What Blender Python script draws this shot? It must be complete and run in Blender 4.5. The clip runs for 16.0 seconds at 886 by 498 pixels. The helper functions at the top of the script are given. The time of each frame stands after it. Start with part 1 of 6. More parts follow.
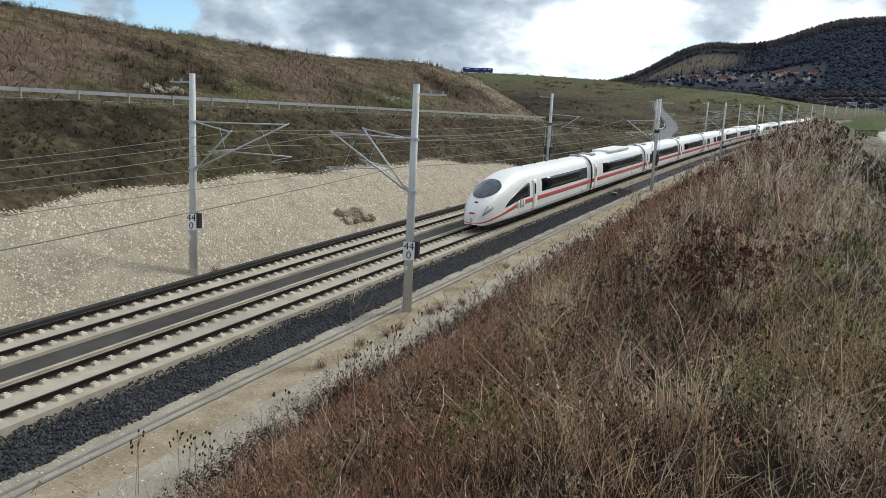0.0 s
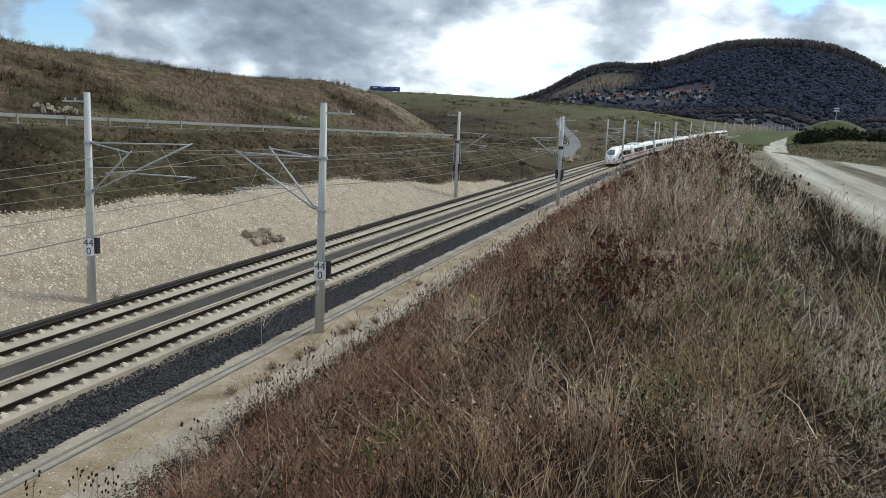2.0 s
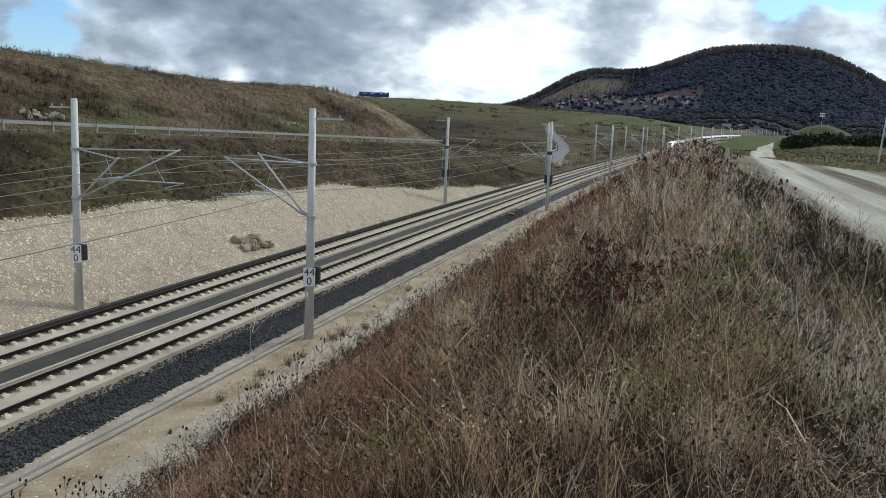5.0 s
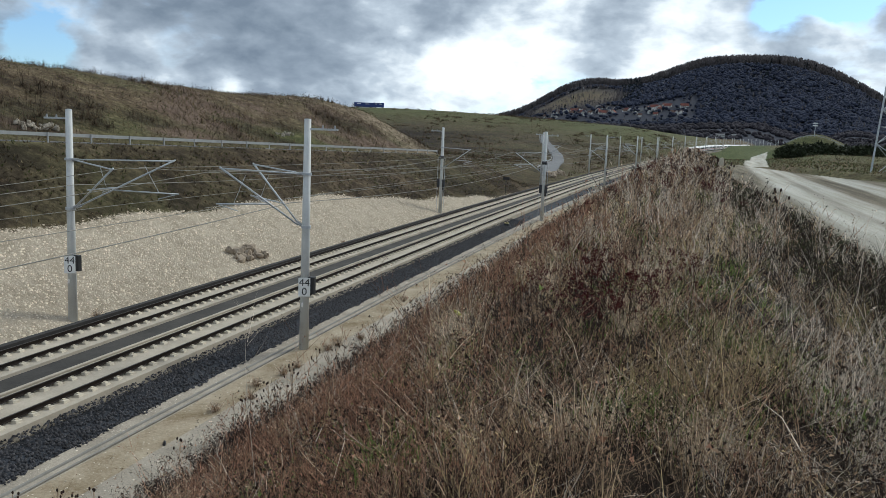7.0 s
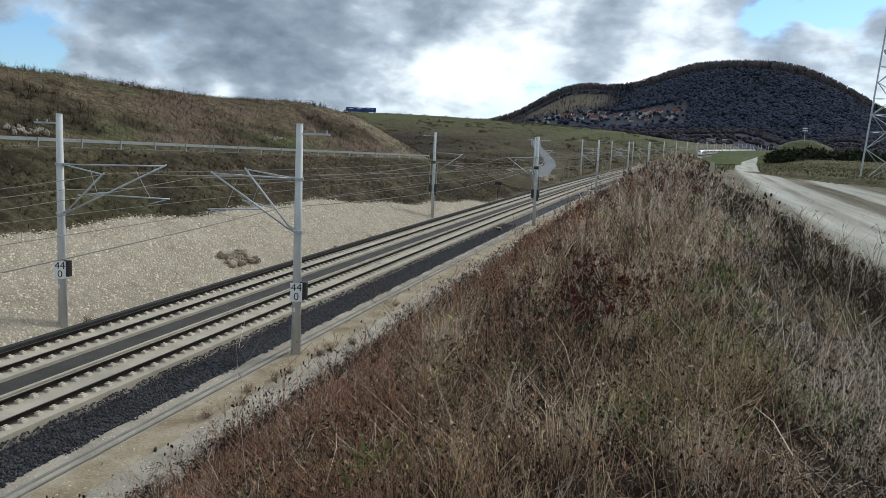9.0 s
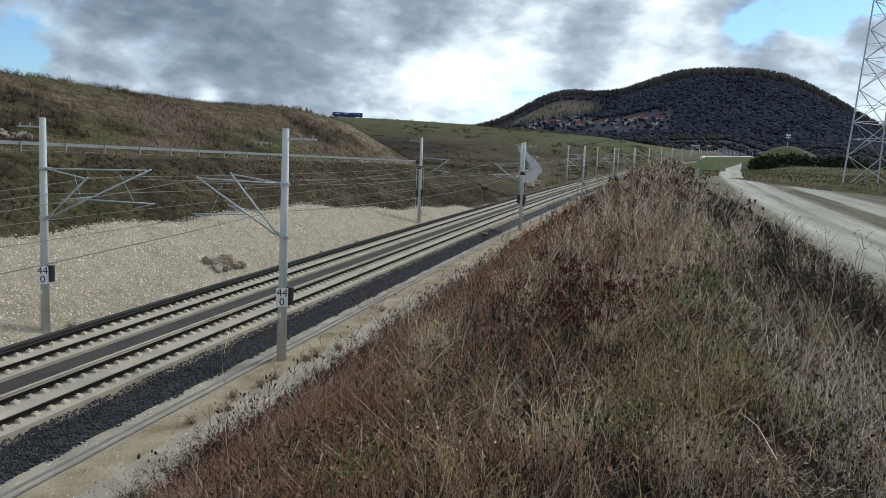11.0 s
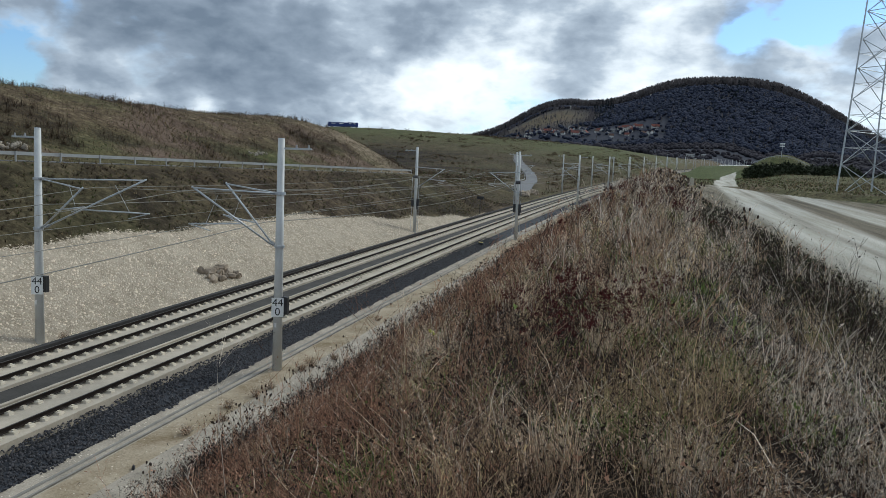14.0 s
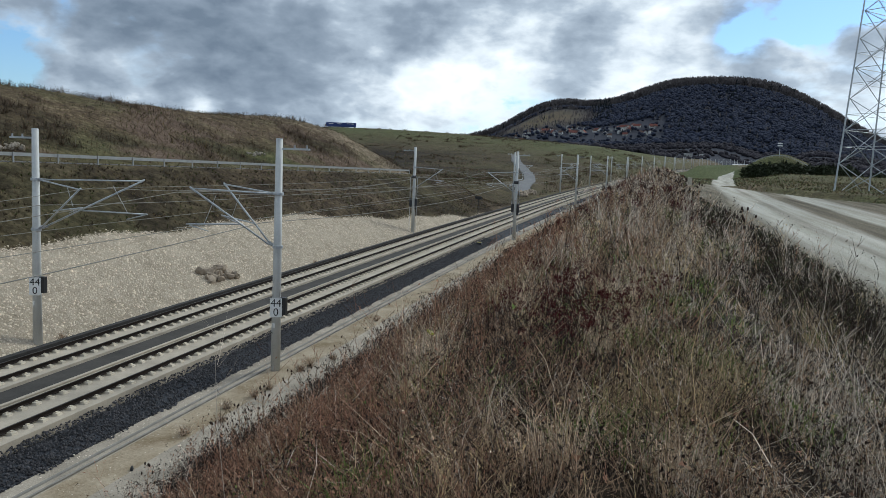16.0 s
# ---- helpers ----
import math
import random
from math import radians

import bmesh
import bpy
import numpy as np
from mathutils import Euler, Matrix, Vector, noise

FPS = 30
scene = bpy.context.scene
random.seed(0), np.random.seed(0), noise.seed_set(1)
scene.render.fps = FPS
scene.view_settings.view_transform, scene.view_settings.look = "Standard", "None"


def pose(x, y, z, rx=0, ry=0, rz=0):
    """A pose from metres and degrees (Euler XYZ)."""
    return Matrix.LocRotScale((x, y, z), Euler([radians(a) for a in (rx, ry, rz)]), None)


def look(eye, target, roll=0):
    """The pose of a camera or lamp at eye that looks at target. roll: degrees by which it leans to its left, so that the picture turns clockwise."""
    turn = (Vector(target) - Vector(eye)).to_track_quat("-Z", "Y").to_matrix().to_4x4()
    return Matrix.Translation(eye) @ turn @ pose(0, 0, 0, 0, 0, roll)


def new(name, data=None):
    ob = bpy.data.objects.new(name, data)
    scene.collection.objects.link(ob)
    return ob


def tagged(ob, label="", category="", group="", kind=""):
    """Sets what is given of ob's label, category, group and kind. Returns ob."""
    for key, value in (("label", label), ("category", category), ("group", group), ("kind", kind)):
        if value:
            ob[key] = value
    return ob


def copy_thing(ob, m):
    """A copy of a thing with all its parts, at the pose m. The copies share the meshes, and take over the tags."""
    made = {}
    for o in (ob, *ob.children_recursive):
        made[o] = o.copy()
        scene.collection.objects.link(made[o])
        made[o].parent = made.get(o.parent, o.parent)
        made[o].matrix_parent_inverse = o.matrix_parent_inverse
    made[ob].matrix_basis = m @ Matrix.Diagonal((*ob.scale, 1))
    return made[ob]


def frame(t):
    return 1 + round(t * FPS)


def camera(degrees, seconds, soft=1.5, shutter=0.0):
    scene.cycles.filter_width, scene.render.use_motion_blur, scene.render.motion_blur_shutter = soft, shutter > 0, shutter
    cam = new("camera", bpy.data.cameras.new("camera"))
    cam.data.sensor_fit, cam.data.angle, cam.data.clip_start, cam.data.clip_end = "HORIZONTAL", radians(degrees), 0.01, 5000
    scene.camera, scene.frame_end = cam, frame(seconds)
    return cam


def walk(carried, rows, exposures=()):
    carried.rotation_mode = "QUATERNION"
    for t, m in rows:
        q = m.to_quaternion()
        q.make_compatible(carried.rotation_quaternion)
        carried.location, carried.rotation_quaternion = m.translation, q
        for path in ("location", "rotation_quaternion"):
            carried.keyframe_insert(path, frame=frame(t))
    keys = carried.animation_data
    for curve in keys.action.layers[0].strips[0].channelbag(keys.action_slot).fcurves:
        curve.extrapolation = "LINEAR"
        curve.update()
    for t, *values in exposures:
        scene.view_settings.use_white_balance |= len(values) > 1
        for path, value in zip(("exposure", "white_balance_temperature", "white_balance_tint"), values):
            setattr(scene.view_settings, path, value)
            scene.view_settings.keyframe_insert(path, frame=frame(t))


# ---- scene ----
cam = camera(61.04, 16.0, soft=0.6)
EYE = (20.434, 0.0, 9.315)
PATH = [
    (0.0, pose(*EYE, 79.98, -2.94, 25.35)),
    (0.5, pose(*EYE, 81.39, -2.66, 21.32)),
    (1.0, pose(*EYE, 81.60, -2.66, 19.64)),
    (1.5, pose(*EYE, 81.64, -2.51, 18.86)),
    (2.0, pose(*EYE, 81.66, -2.48, 18.47)),
    (2.5, pose(*EYE, 81.65, -2.47, 18.25)),
    (3.0, pose(*EYE, 81.67, -2.45, 18.20)),
    (3.5, pose(*EYE, 81.68, -2.44, 18.10)),
    (6.0, pose(*EYE, 82.53, -2.36, 17.41)),
    (6.5, pose(*EYE, 82.71, -2.35, 17.34)),
    (7.0, pose(*EYE, 82.88, -2.30, 17.27)),
    (7.5, pose(*EYE, 83.02, -2.29, 17.11)),
    (8.0, pose(*EYE, 83.09, -2.28, 16.95)),
    (10.5, pose(*EYE, 83.60, -2.45, 15.95)),
    (11.0, pose(*EYE, 83.71, -2.47, 15.65)),
    (11.5, pose(*EYE, 83.83, -2.43, 15.62)),
    (12.0, pose(*EYE, 83.93, -2.39, 15.61)),
    (12.5, pose(*EYE, 84.17, -2.38, 15.59)),
    (13.0, pose(*EYE, 84.30, -2.40, 15.43)),
    (13.5, pose(*EYE, 84.38, -2.41, 15.35)),
    (14.0, pose(*EYE, 84.43, -2.35, 15.31)),
    (14.5, pose(*EYE, 84.43, -2.35, 15.31)),
    (15.0, pose(*EYE, 84.43, -2.34, 15.24)),
    (15.5, pose(*EYE, 84.42, -2.31, 15.21)),
    (16.0, pose(*EYE, 84.44, -2.25, 15.17)),
]
walk(cam, PATH, [(0.0, 0.35, 6300, 4.0), (1.5, 0.30, 6250, 4.0), (6.0, 0.21, 6150, 3.5), (11.0, 0.08, 6030, 3.2), (16.0, 0.02, 5970, 3.2)])

# ---- world and light ----
world = bpy.data.worlds.new("world")
scene.world = world
world.use_nodes = True
SUN_ELEV, SUN_AZ = radians(38), radians(28)      # azimuth from +y towards +x


def N(nt, kind, **kw):
    n = nt.nodes.new(kind)
    for k, v in kw.items():
        if k in n.inputs:
            n.inputs[k].default_value = v
        else:
            setattr(n, k, v)
    return n


def ramp(nt, fac, stops):
    r = N(nt, "ShaderNodeValToRGB")
    e = r.color_ramp.elements
    while len(e) < len(stops):
        e.new(0.5)
    for el, (p, c) in zip(e, stops):
        el.position = p
        el.color = (c, c, c, 1) if isinstance(c, (int, float)) else (*c, 1)
    nt.links.new(fac, r.inputs[0])
    return r.outputs[0]


def mathn(nt, op, a, b=None, c=None, clamp=False):
    m = N(nt, "ShaderNodeMath", operation=op, use_clamp=clamp)
    for i, v in enumerate((a, b, c)):
        if v is None:
            continue
        if isinstance(v, (int, float)):
            m.inputs[i].default_value = v
        else:
            nt.links.new(v, m.inputs[i])
    return m.outputs[0]


def mixc(nt, fac, a, b, blend="MIX"):
    m = N(nt, "ShaderNodeMix", data_type="RGBA", blend_type=blend)
    for i, v in ((0, fac), (6, a), (7, b)):
        if isinstance(v, (int, float)):
            m.inputs[i].default_value = v
        elif isinstance(v, tuple):
            m.inputs[i].default_value = (*v, 1)
        else:
            nt.links.new(v, m.inputs[i])
    return m.outputs[2]


def build_sky():
    nt = world.node_tree
    nt.nodes.clear()
    sky = N(nt, "ShaderNodeTexSky", sky_type="NISHITA", sun_disc=False, sun_elevation=SUN_ELEV,
            sun_rotation=SUN_AZ, air_density=1.2, dust_density=0.3)
    tc = N(nt, "ShaderNodeTexCoord")
    sep = N(nt, "ShaderNodeSeparateXYZ")
    nt.links.new(tc.outputs["Generated"], sep.inputs[0])
    # heaped clouds, a little flattened
    comb = N(nt, "ShaderNodeCombineXYZ")
    nt.links.new(sep.outputs[0], comb.inputs[0])
    nt.links.new(sep.outputs[1], comb.inputs[1])
    nt.links.new(mathn(nt, "MULTIPLY", sep.outputs[2], 1.9), comb.inputs[2])

    def noise(scale, detail, off, rough=0.55, dist=0.0):
        mp = N(nt, "ShaderNodeMapping")
        mp.inputs["Location"].default_value = off
        nt.links.new(comb.outputs[0], mp.inputs[0])
        n = N(nt, "ShaderNodeTexNoise", Scale=scale, Detail=detail, Roughness=rough, Distortion=dist)
        nt.links.new(mp.outputs[0], n.inputs["Vector"])
        return n.outputs["Fac"]
    def mass(d, n):
        """How near a direction lies to the middle of a cloud mass or a gap, 0 to 1."""
        v = N(nt, "ShaderNodeVectorMath", operation="DOT_PRODUCT")
        nt.links.new(tc.outputs["Generated"], v.inputs[0])
        v.inputs[1].default_value = Vector(d).normalized()
        return mathn(nt, "POWER", mathn(nt, "MAXIMUM", v.outputs["Value"], 0.0), n)

    def total(*terms):
        t = 0.0
        for f, k in terms:
            t = mathn(nt, "MULTIPLY_ADD", f, k, t)
        return t
    cover = noise(4.5, 8, (3.1, 1.7, 0), 0.52, 0.3)
    bulk = noise(5.5, 6, (7.3, 2.2, 4), 0.48, 0.2)
    fine = noise(14.0, 7, (1.0, 5.0, 2), 0.50, 0.2)
    heap = noise(34.0, 5, (4.0, 1.0, 8), 0.50, 0.2)
    dens = total((cover, 0.70), (fine, 0.36), (heap, 0.16),
                 (mass((-0.70, 0.70, 0.100), 900), -0.34), (mass((-0.80, 0.59, 0.100), 300), -0.30), (mass((0.095, 0.976, 0.186), 1800), -0.36), (mass((0.165, 0.963, 0.196), 1500), -0.36),
                 (mass((0.22, 0.94, 0.24), 300), -0.26), (mass((-0.183, 0.978, 0.100), 3000), -0.03), (mass((-0.5, 0.86, 0.14), 30), 0.10), (mass((0.0, 0.985, 0.10), 120), 0.08))
    mask = ramp(nt, dens, ((0.47, 0.0), (0.53, 0.75), (0.60, 1.0)))
    sunward = mass((math.sin(SUN_AZ) * math.cos(SUN_ELEV), math.cos(SUN_AZ) * math.cos(SUN_ELEV), math.sin(SUN_ELEV)), 1.5)
    tone = total((bulk, 0.66), (fine, 0.50), (heap, 0.22), (mathn(nt, "SUBTRACT", 1.0, sunward), 0.08),
                 (mass((-0.60, 0.786, 0.150), 130), 0.13), (mass((-0.49, 0.862, 0.128), 240), 0.13), (mass((-0.69, 0.705, 0.165), 200), 0.08), (mass((-0.40, 0.905, 0.12), 300), 0.09),
                 (mass((-0.28, 0.93, 0.23), 160), 0.08), (mass((-0.115, 0.976, 0.185), 500), 0.10), (mass((0.122, 0.983, 0.132), 1500), 0.12), (mass((-0.10, 0.985, 0.125), 1500), 0.08),
                 (mass((-0.277, 0.954, 0.112), 900), -0.15), (mass((-0.20, 0.97, 0.15), 700), -0.09), (mass((0.021, 0.98, 0.19), 900), -0.19), (mass((0.155, 0.974, 0.160), 1600), -0.16),
                 (mass((-0.545, 0.834, 0.078), 3500), -0.20), (mass((-0.66, 0.745, 0.09), 1500), -0.10))
    tone = mathn(nt, "SUBTRACT", tone, 0.222)
    cloud = ramp(nt, tone, ((0.34, (1.08, 1.08, 1.10)), (0.44, (0.82, 0.85, 0.90)), (0.54, (0.50, 0.55, 0.63)), (0.66, (0.31, 0.355, 0.43)), (0.82, (0.185, 0.225, 0.29))))
    skyc = mixc(nt, 1.0, sky.outputs[0], (0.080, 0.098, 0.130), "MULTIPLY")
    col = mixc(nt, mask, skyc, cloud)
    bg = N(nt, "ShaderNodeBackground", Strength=1.0)
    nt.links.new(col, bg.inputs[0])
    out = N(nt, "ShaderNodeOutputWorld")
    nt.links.new(bg.outputs[0], out.inputs[0])


build_sky()
sun = new("sun", bpy.data.lights.new("sun", "SUN"))
sun.data.energy, sun.data.angle, sun.data.color = 1.8, radians(12), (1.0, 0.95, 0.87)
sun.matrix_world = look((0, 0, 50), (-math.sin(SUN_AZ) * math.cos(SUN_ELEV), -math.cos(SUN_AZ) * math.cos(SUN_ELEV), 50 - math.sin(SUN_ELEV)))


# ---- materials ----
def mat(name, color, rough=0.8, metal=0.0, var=0.25, scale=2.0, bump=0.2, bscale=30.0, coat=0.0, island=0.0, tint=None, obj=0.0, trans=0.0):
    """Principled surface with stains at two scales, fine relief and, if asked, a tone for each island or object."""
    m = bpy.data.materials.new(name)
    m.use_nodes = True
    nt = m.node_tree
    b = nt.nodes["Principled BSDF"]
    tc = N(nt, "ShaderNodeTexCoord")
    n1 = N(nt, "ShaderNodeTexNoise", Scale=scale, Detail=5.0, Roughness=0.6)
    n2 = N(nt, "ShaderNodeTexNoise", Scale=bscale, Detail=3.0, Roughness=0.7)
    for n in (n1, n2):
        nt.links.new(tc.outputs["Object"], n.inputs["Vector"])
    dark = tuple(c * (1 - var) for c in color)
    light = tuple(min(1, c * (1 + var)) for c in (tint or color))
    fac = mathn(nt, "ADD", mathn(nt, "MULTIPLY", n1.outputs["Fac"], 0.65), mathn(nt, "MULTIPLY", n2.outputs["Fac"], 0.35))
    col = ramp(nt, fac, ((0.32, dark), (0.68, light)))
    if island or obj:
        rnd = N(nt, "ShaderNodeNewGeometry").outputs["Random Per Island"] if island else N(nt, "ShaderNodeObjectInfo").outputs["Random"]
        k = island or obj
        f = ramp(nt, rnd, ((0.0, 1 - k), (1.0, 1 + k)))
        col = mixc(nt, 1.0, col, f, "MULTIPLY")
    nt.links.new(col, b.inputs["Base Color"])
    b.inputs["Roughness"].default_value, b.inputs["Metallic"].default_value = rough, metal
    b.inputs["Coat Weight"].default_value = coat
    if rough >= 0.75:
        b.inputs["Specular IOR Level"].default_value = 0.12       # dry matt surfaces
    if bump:
        bp = N(nt, "ShaderNodeBump", Strength=bump, Distance=0.03)
        nt.links.new(n2.outputs["Fac"], bp.inputs["Height"])
        nt.links.new(bp.outputs[0], b.inputs["Normal"])
    if trans:
        t = N(nt, "ShaderNodeBsdfTranslucent")
        nt.links.new(col, t.inputs[0])
        mx = N(nt, "ShaderNodeMixShader", Fac=trans)
        nt.links.new(b.outputs[0], mx.inputs[1])
        nt.links.new(t.outputs[0], mx.inputs[2])
        nt.links.new(mx.outputs[0], nt.nodes["Material Output"].inputs[0])
    return m


M_CONC = mat("slab_concrete", (0.42, 0.365, 0.29), 0.85, var=0.22, scale=0.8, bscale=14, bump=0.25)
M_SLEEP = mat("sleeper_concrete", (0.55, 0.49, 0.39), 0.85, var=0.2, scale=3, obj=0.12)
M_DECK = mat("grey_walkway", (0.066, 0.061, 0.055), 0.85, var=0.3, scale=0.7, bscale=9)
M_RAIL = mat("rusty_rail", (0.024, 0.018, 0.015), 0.75, 0.1, var=0.3, scale=3)
M_RAILTOP = mat("polished_rail_head", (0.050, 0.043, 0.036), 0.6, 0.3, var=0.2, scale=4)
M_BALLAST = mat("basalt_ballast", (0.040, 0.042, 0.048), 0.8, var=0.6, scale=1.2, bscale=16, bump=1.0)
M_BSTONE = mat("basalt_stone", (0.052, 0.050, 0.053), 0.75, var=0.3, scale=6, island=0.55)
M_PALE = mat("pale_gravel", (0.345, 0.300, 0.240), 0.95, var=0.42, scale=0.5, bscale=14, bump=0.8)
M_DIRT = mat("sandy_path", (0.30, 0.215, 0.115), 0.95, var=0.45, scale=0.6, bscale=9, bump=0.9, tint=(0.315, 0.265, 0.195))
M_GUTTER = mat("gutter_concrete", (0.24, 0.225, 0.20), 0.9, var=0.25, scale=1.5)
M_MAST = mat("spun_concrete", (0.52, 0.52, 0.50), 0.6, var=0.15, scale=1.2, bscale=20, bump=0.1)
M_STEEL = mat("galvanised_steel", (0.46, 0.48, 0.50), 0.5, 0.35, var=0.15, scale=3, bump=0.05)
M_GUARD = mat("weathered_guardrail_zinc", (0.33, 0.335, 0.33), 0.55, 0.2, var=0.2, scale=2, bump=0.05)
M_DARKST = mat("dark_steel", (0.05, 0.05, 0.055), 0.5, 0.4, var=0.2, scale=3, bump=0.05)
M_WIRE = mat("oxidised_wire", (0.17, 0.165, 0.145), 0.5, 0.5, var=0.1, bump=0)
M_SIGN = mat("white_enamel", (0.80, 0.80, 0.78), 0.4, var=0.06, scale=4, bump=0)
M_BLACK = mat("black_paint", (0.02, 0.02, 0.022), 0.5, var=0.2, bump=0)
M_BODY = mat("train_white_paint", (0.80, 0.78, 0.75), 0.42, var=0.06, scale=0.8, bump=0.02, coat=0.1)
M_RED = mat("train_red_paint", (0.50, 0.045, 0.05), 0.35, var=0.08, scale=1, bump=0, coat=0.3)
M_GLASS = mat("dark_window_glass", (0.010, 0.012, 0.015), 0.22, var=0.3, scale=0.7, bump=0)
M_GLASS.node_tree.nodes["Principled BSDF"].inputs["Specular IOR Level"].default_value = 0.22
M_SCREEN = mat("windscreen_glass", (0.012, 0.020, 0.036), 0.10, var=0.3, scale=0.7, bump=0, coat=0.5)
M_BELLOW = mat("rubber_bellows", (0.025, 0.025, 0.027), 0.8, var=0.2, bump=0.1)
M_UNDER = mat("grimy_underframe", (0.045, 0.042, 0.04), 0.75, var=0.35, scale=2)
M_GREYP = mat("grey_paint", (0.30, 0.31, 0.32), 0.5, var=0.1, bump=0.02)
M_LAMP = mat("lamp_lens", (0.55, 0.58, 0.62), 0.15, var=0.1, bump=0, coat=0.5)
M_ASPH = mat("grey_asphalt", (0.17, 0.17, 0.173), 0.9, var=0.2, scale=0.3, bscale=8, bump=0.2)
M_STONE = mat("limestone_rubble", (0.59, 0.505, 0.39), 0.95, var=0.20, scale=1.2, island=0.22, bump=0.1)
M_ROCK = mat("tan_rock", (0.35, 0.285, 0.215), 0.9, var=0.3, scale=1.5, bump=0.6, obj=0.2)


# ---- the line of the railway ----
GRADE, BEND = 0.03173, 0.000249                    # rise and curvature (radius about 4 km)
HALF, SPACING = 0.7525, 4.5                        # half the gauge at the rail heads; track centres


def cx(v):
    v = np.asarray(v, float)
    return np.where(v > 1100, BEND * 1100 * (v - 550), np.where(v > 0, BEND * v * v / 2, 0.0))


def zt(v):
    v = np.asarray(v, float)
    t = np.clip((v - 320) / 280, 0, 1)
    return np.where(v < 1100, GRADE * v, GRADE * 1100 + 0.012 * (v - 1100)) + 2.0 * t * t * (3 - 2 * t)


def at(u, v, h=0.0):
    """A place beside the line: u metres to the right of the near track, v along it, h above its rails."""
    return (float(u + cx(v)), float(v), float(zt(v) + h))


def sm(x, a, b):
    t = np.clip((np.asarray(x, float) - a) / (b - a), 0, 1)
    return t * t * (3 - 2 * t)


def wob(u, v, s, seed=0.0):
    """Soft natural unevenness from a few crossing waves, about -1 to 1."""
    return (np.sin(u / s + seed + 1.3 * np.sin(v / s * 0.7 + seed * 2)) + np.sin(v / s * 1.1 + seed * 3 + 1.1 * np.sin(u / s * 0.8))
            + 0.5 * np.sin((u + v) / s * 2.3 + seed) + 0.5 * np.sin((u - v) / s * 2.7 + seed * 5)) / 3


def stone_top(v):
    """u of the upper edge of the white rubble slope."""
    return -7.9 - 6.6 * (1 - sm(v, 48, 127)) - 0.25 * np.sin(v / 2.1) - 0.3 * np.sin(v / 5.3 + 1)


def bench(v):
    """Height of the road bench above the rails, and u of its outer edge."""
    z = 8.9 + 0.004 * v - zt(v)
    return z, -7.9 - (z + 0.65) / 0.56


def left_h(u, v):
    zb, ub = bench(v)
    lower = -0.65 + 0.56 * (-7.9 - u)
    upper = zb + (0.43 + 0.12 * sm(v, 90, 132)) * (ub - 6.6 - u)
    plate = 18.2 + 0.8 * sm(v, 100, 132) - zt(v) + 0.6 * wob(u, v, 14, 1.0) - 0.02 * np.maximum(0, -u - 60)
    k = 1.6
    upper = -k * np.log(np.exp(np.clip(-upper / k, -60, 60)) + np.exp(np.clip(-plate / k, -60, 60)))
    spur = np.where(u > ub, lower, np.where(u > ub - 6.6, zb, np.maximum(upper, zb)))
    spur = spur + (0.18 * wob(u, v, 2.6) + 0.22 * wob(u * 1.6, v * 0.55, 2.2, 6.0) * sm(-u, 24, 30)) * sm(-u, 14, 18) * (1 - (u < ub) * (u > ub - 6.6))
    d = np.maximum(0, -u - 7.9)
    hill = -0.65 + (21 + 4 * sm(-u, 100, 230)) * (1 - np.exp(-d / 40)) * (0.10 + 0.90 * sm(v, 165, 560)) + 0.35 * wob(u, v, 9, 2.0) * sm(d, 2, 12)
    hill = hill + 2.2 * sm(d, 2, 14) * (1 - sm(v, 175, 260))
    return spur + (hill - spur) * sm(v + 0.10 * u + 2.0 * wob(u, v, 5.0, 4.0), 128, 151)


def right_h(u, v):
    toe = np.interp(u, [1.4, 3.0, 3.35, 4.0, 6.4, 8.3], [-0.42, -0.80, -0.86, -0.88, -0.92, -0.50])
    rise = -0.50 + 0.73 * (u - 8.3)
    top = 7.55 + 0.15 * wob(u, v, 3)
    fall = 7.55 - 0.52 * (u - 21.4 + 4.6 * sm(v, 15, 120))
    floor = 3.3 + 0.05 * wob(u, v, 6) - 0.02 * np.maximum(0, u - 60)
    k = 0.55
    h = -k * np.log(np.exp(np.clip(-rise / k, -60, 60)) + np.exp(np.clip(-top / k, -60, 60)) + np.exp(np.clip(-fall / k, -60, 60)))
    h = np.where(u > 21, np.log(np.exp(np.clip(h, -50, 60) / 0.4) + np.exp(floor / 0.4)) * 0.4, h)
    h = h + 0.10 * wob(u, v, 1.7, 3.0) * sm(u, 8, 11) * (1 - sm(u, 28, 31))
    open_ = sm(v, 225, 290) * (1 - sm(v, 520, 600))
    low = np.maximum(11.5 - zt(v), -0.9 - 0.42 * np.maximum(0, u - 5.0))
    low = np.where(u > 40, np.maximum(low, 11.5 - zt(v)), low)
    behind = 3.6 * np.exp(-((u - 13) / 5) ** 2) + np.maximum(11.5 - zt(v), -0.42 * np.maximum(0, u - 17))
    h = np.where(v > 225, h + (low - h) * sm(v, 225, 290), h)
    h = np.where(v > 520, h + (behind - h) * sm(v, 520, 600), h)
    rim = np.interp(u, [30, 38, 46, 55, 70], [205, 174, 147, 134, 120])
    mound = 1.0 * sm(v - rim, 0, 7) * sm(u, 36, 41) * (1 - sm(u, 160, 220)) * (1 - sm(v, 240, 290)) + 2.0 * np.exp(-((v - 262) / 16) ** 2) * sm(u, 42, 56) * (1 - sm(u, 160, 220))
    ramp_hill = 12.8 * np.exp(-((u - 60 - 0.3 * (v - 352)) / 18) ** 2 - ((v - 352) / 18) ** 2)
    return np.where(u < 8.3, np.maximum(toe, np.where(u > 7.6, h, -9)), h) + mound + ramp_hill


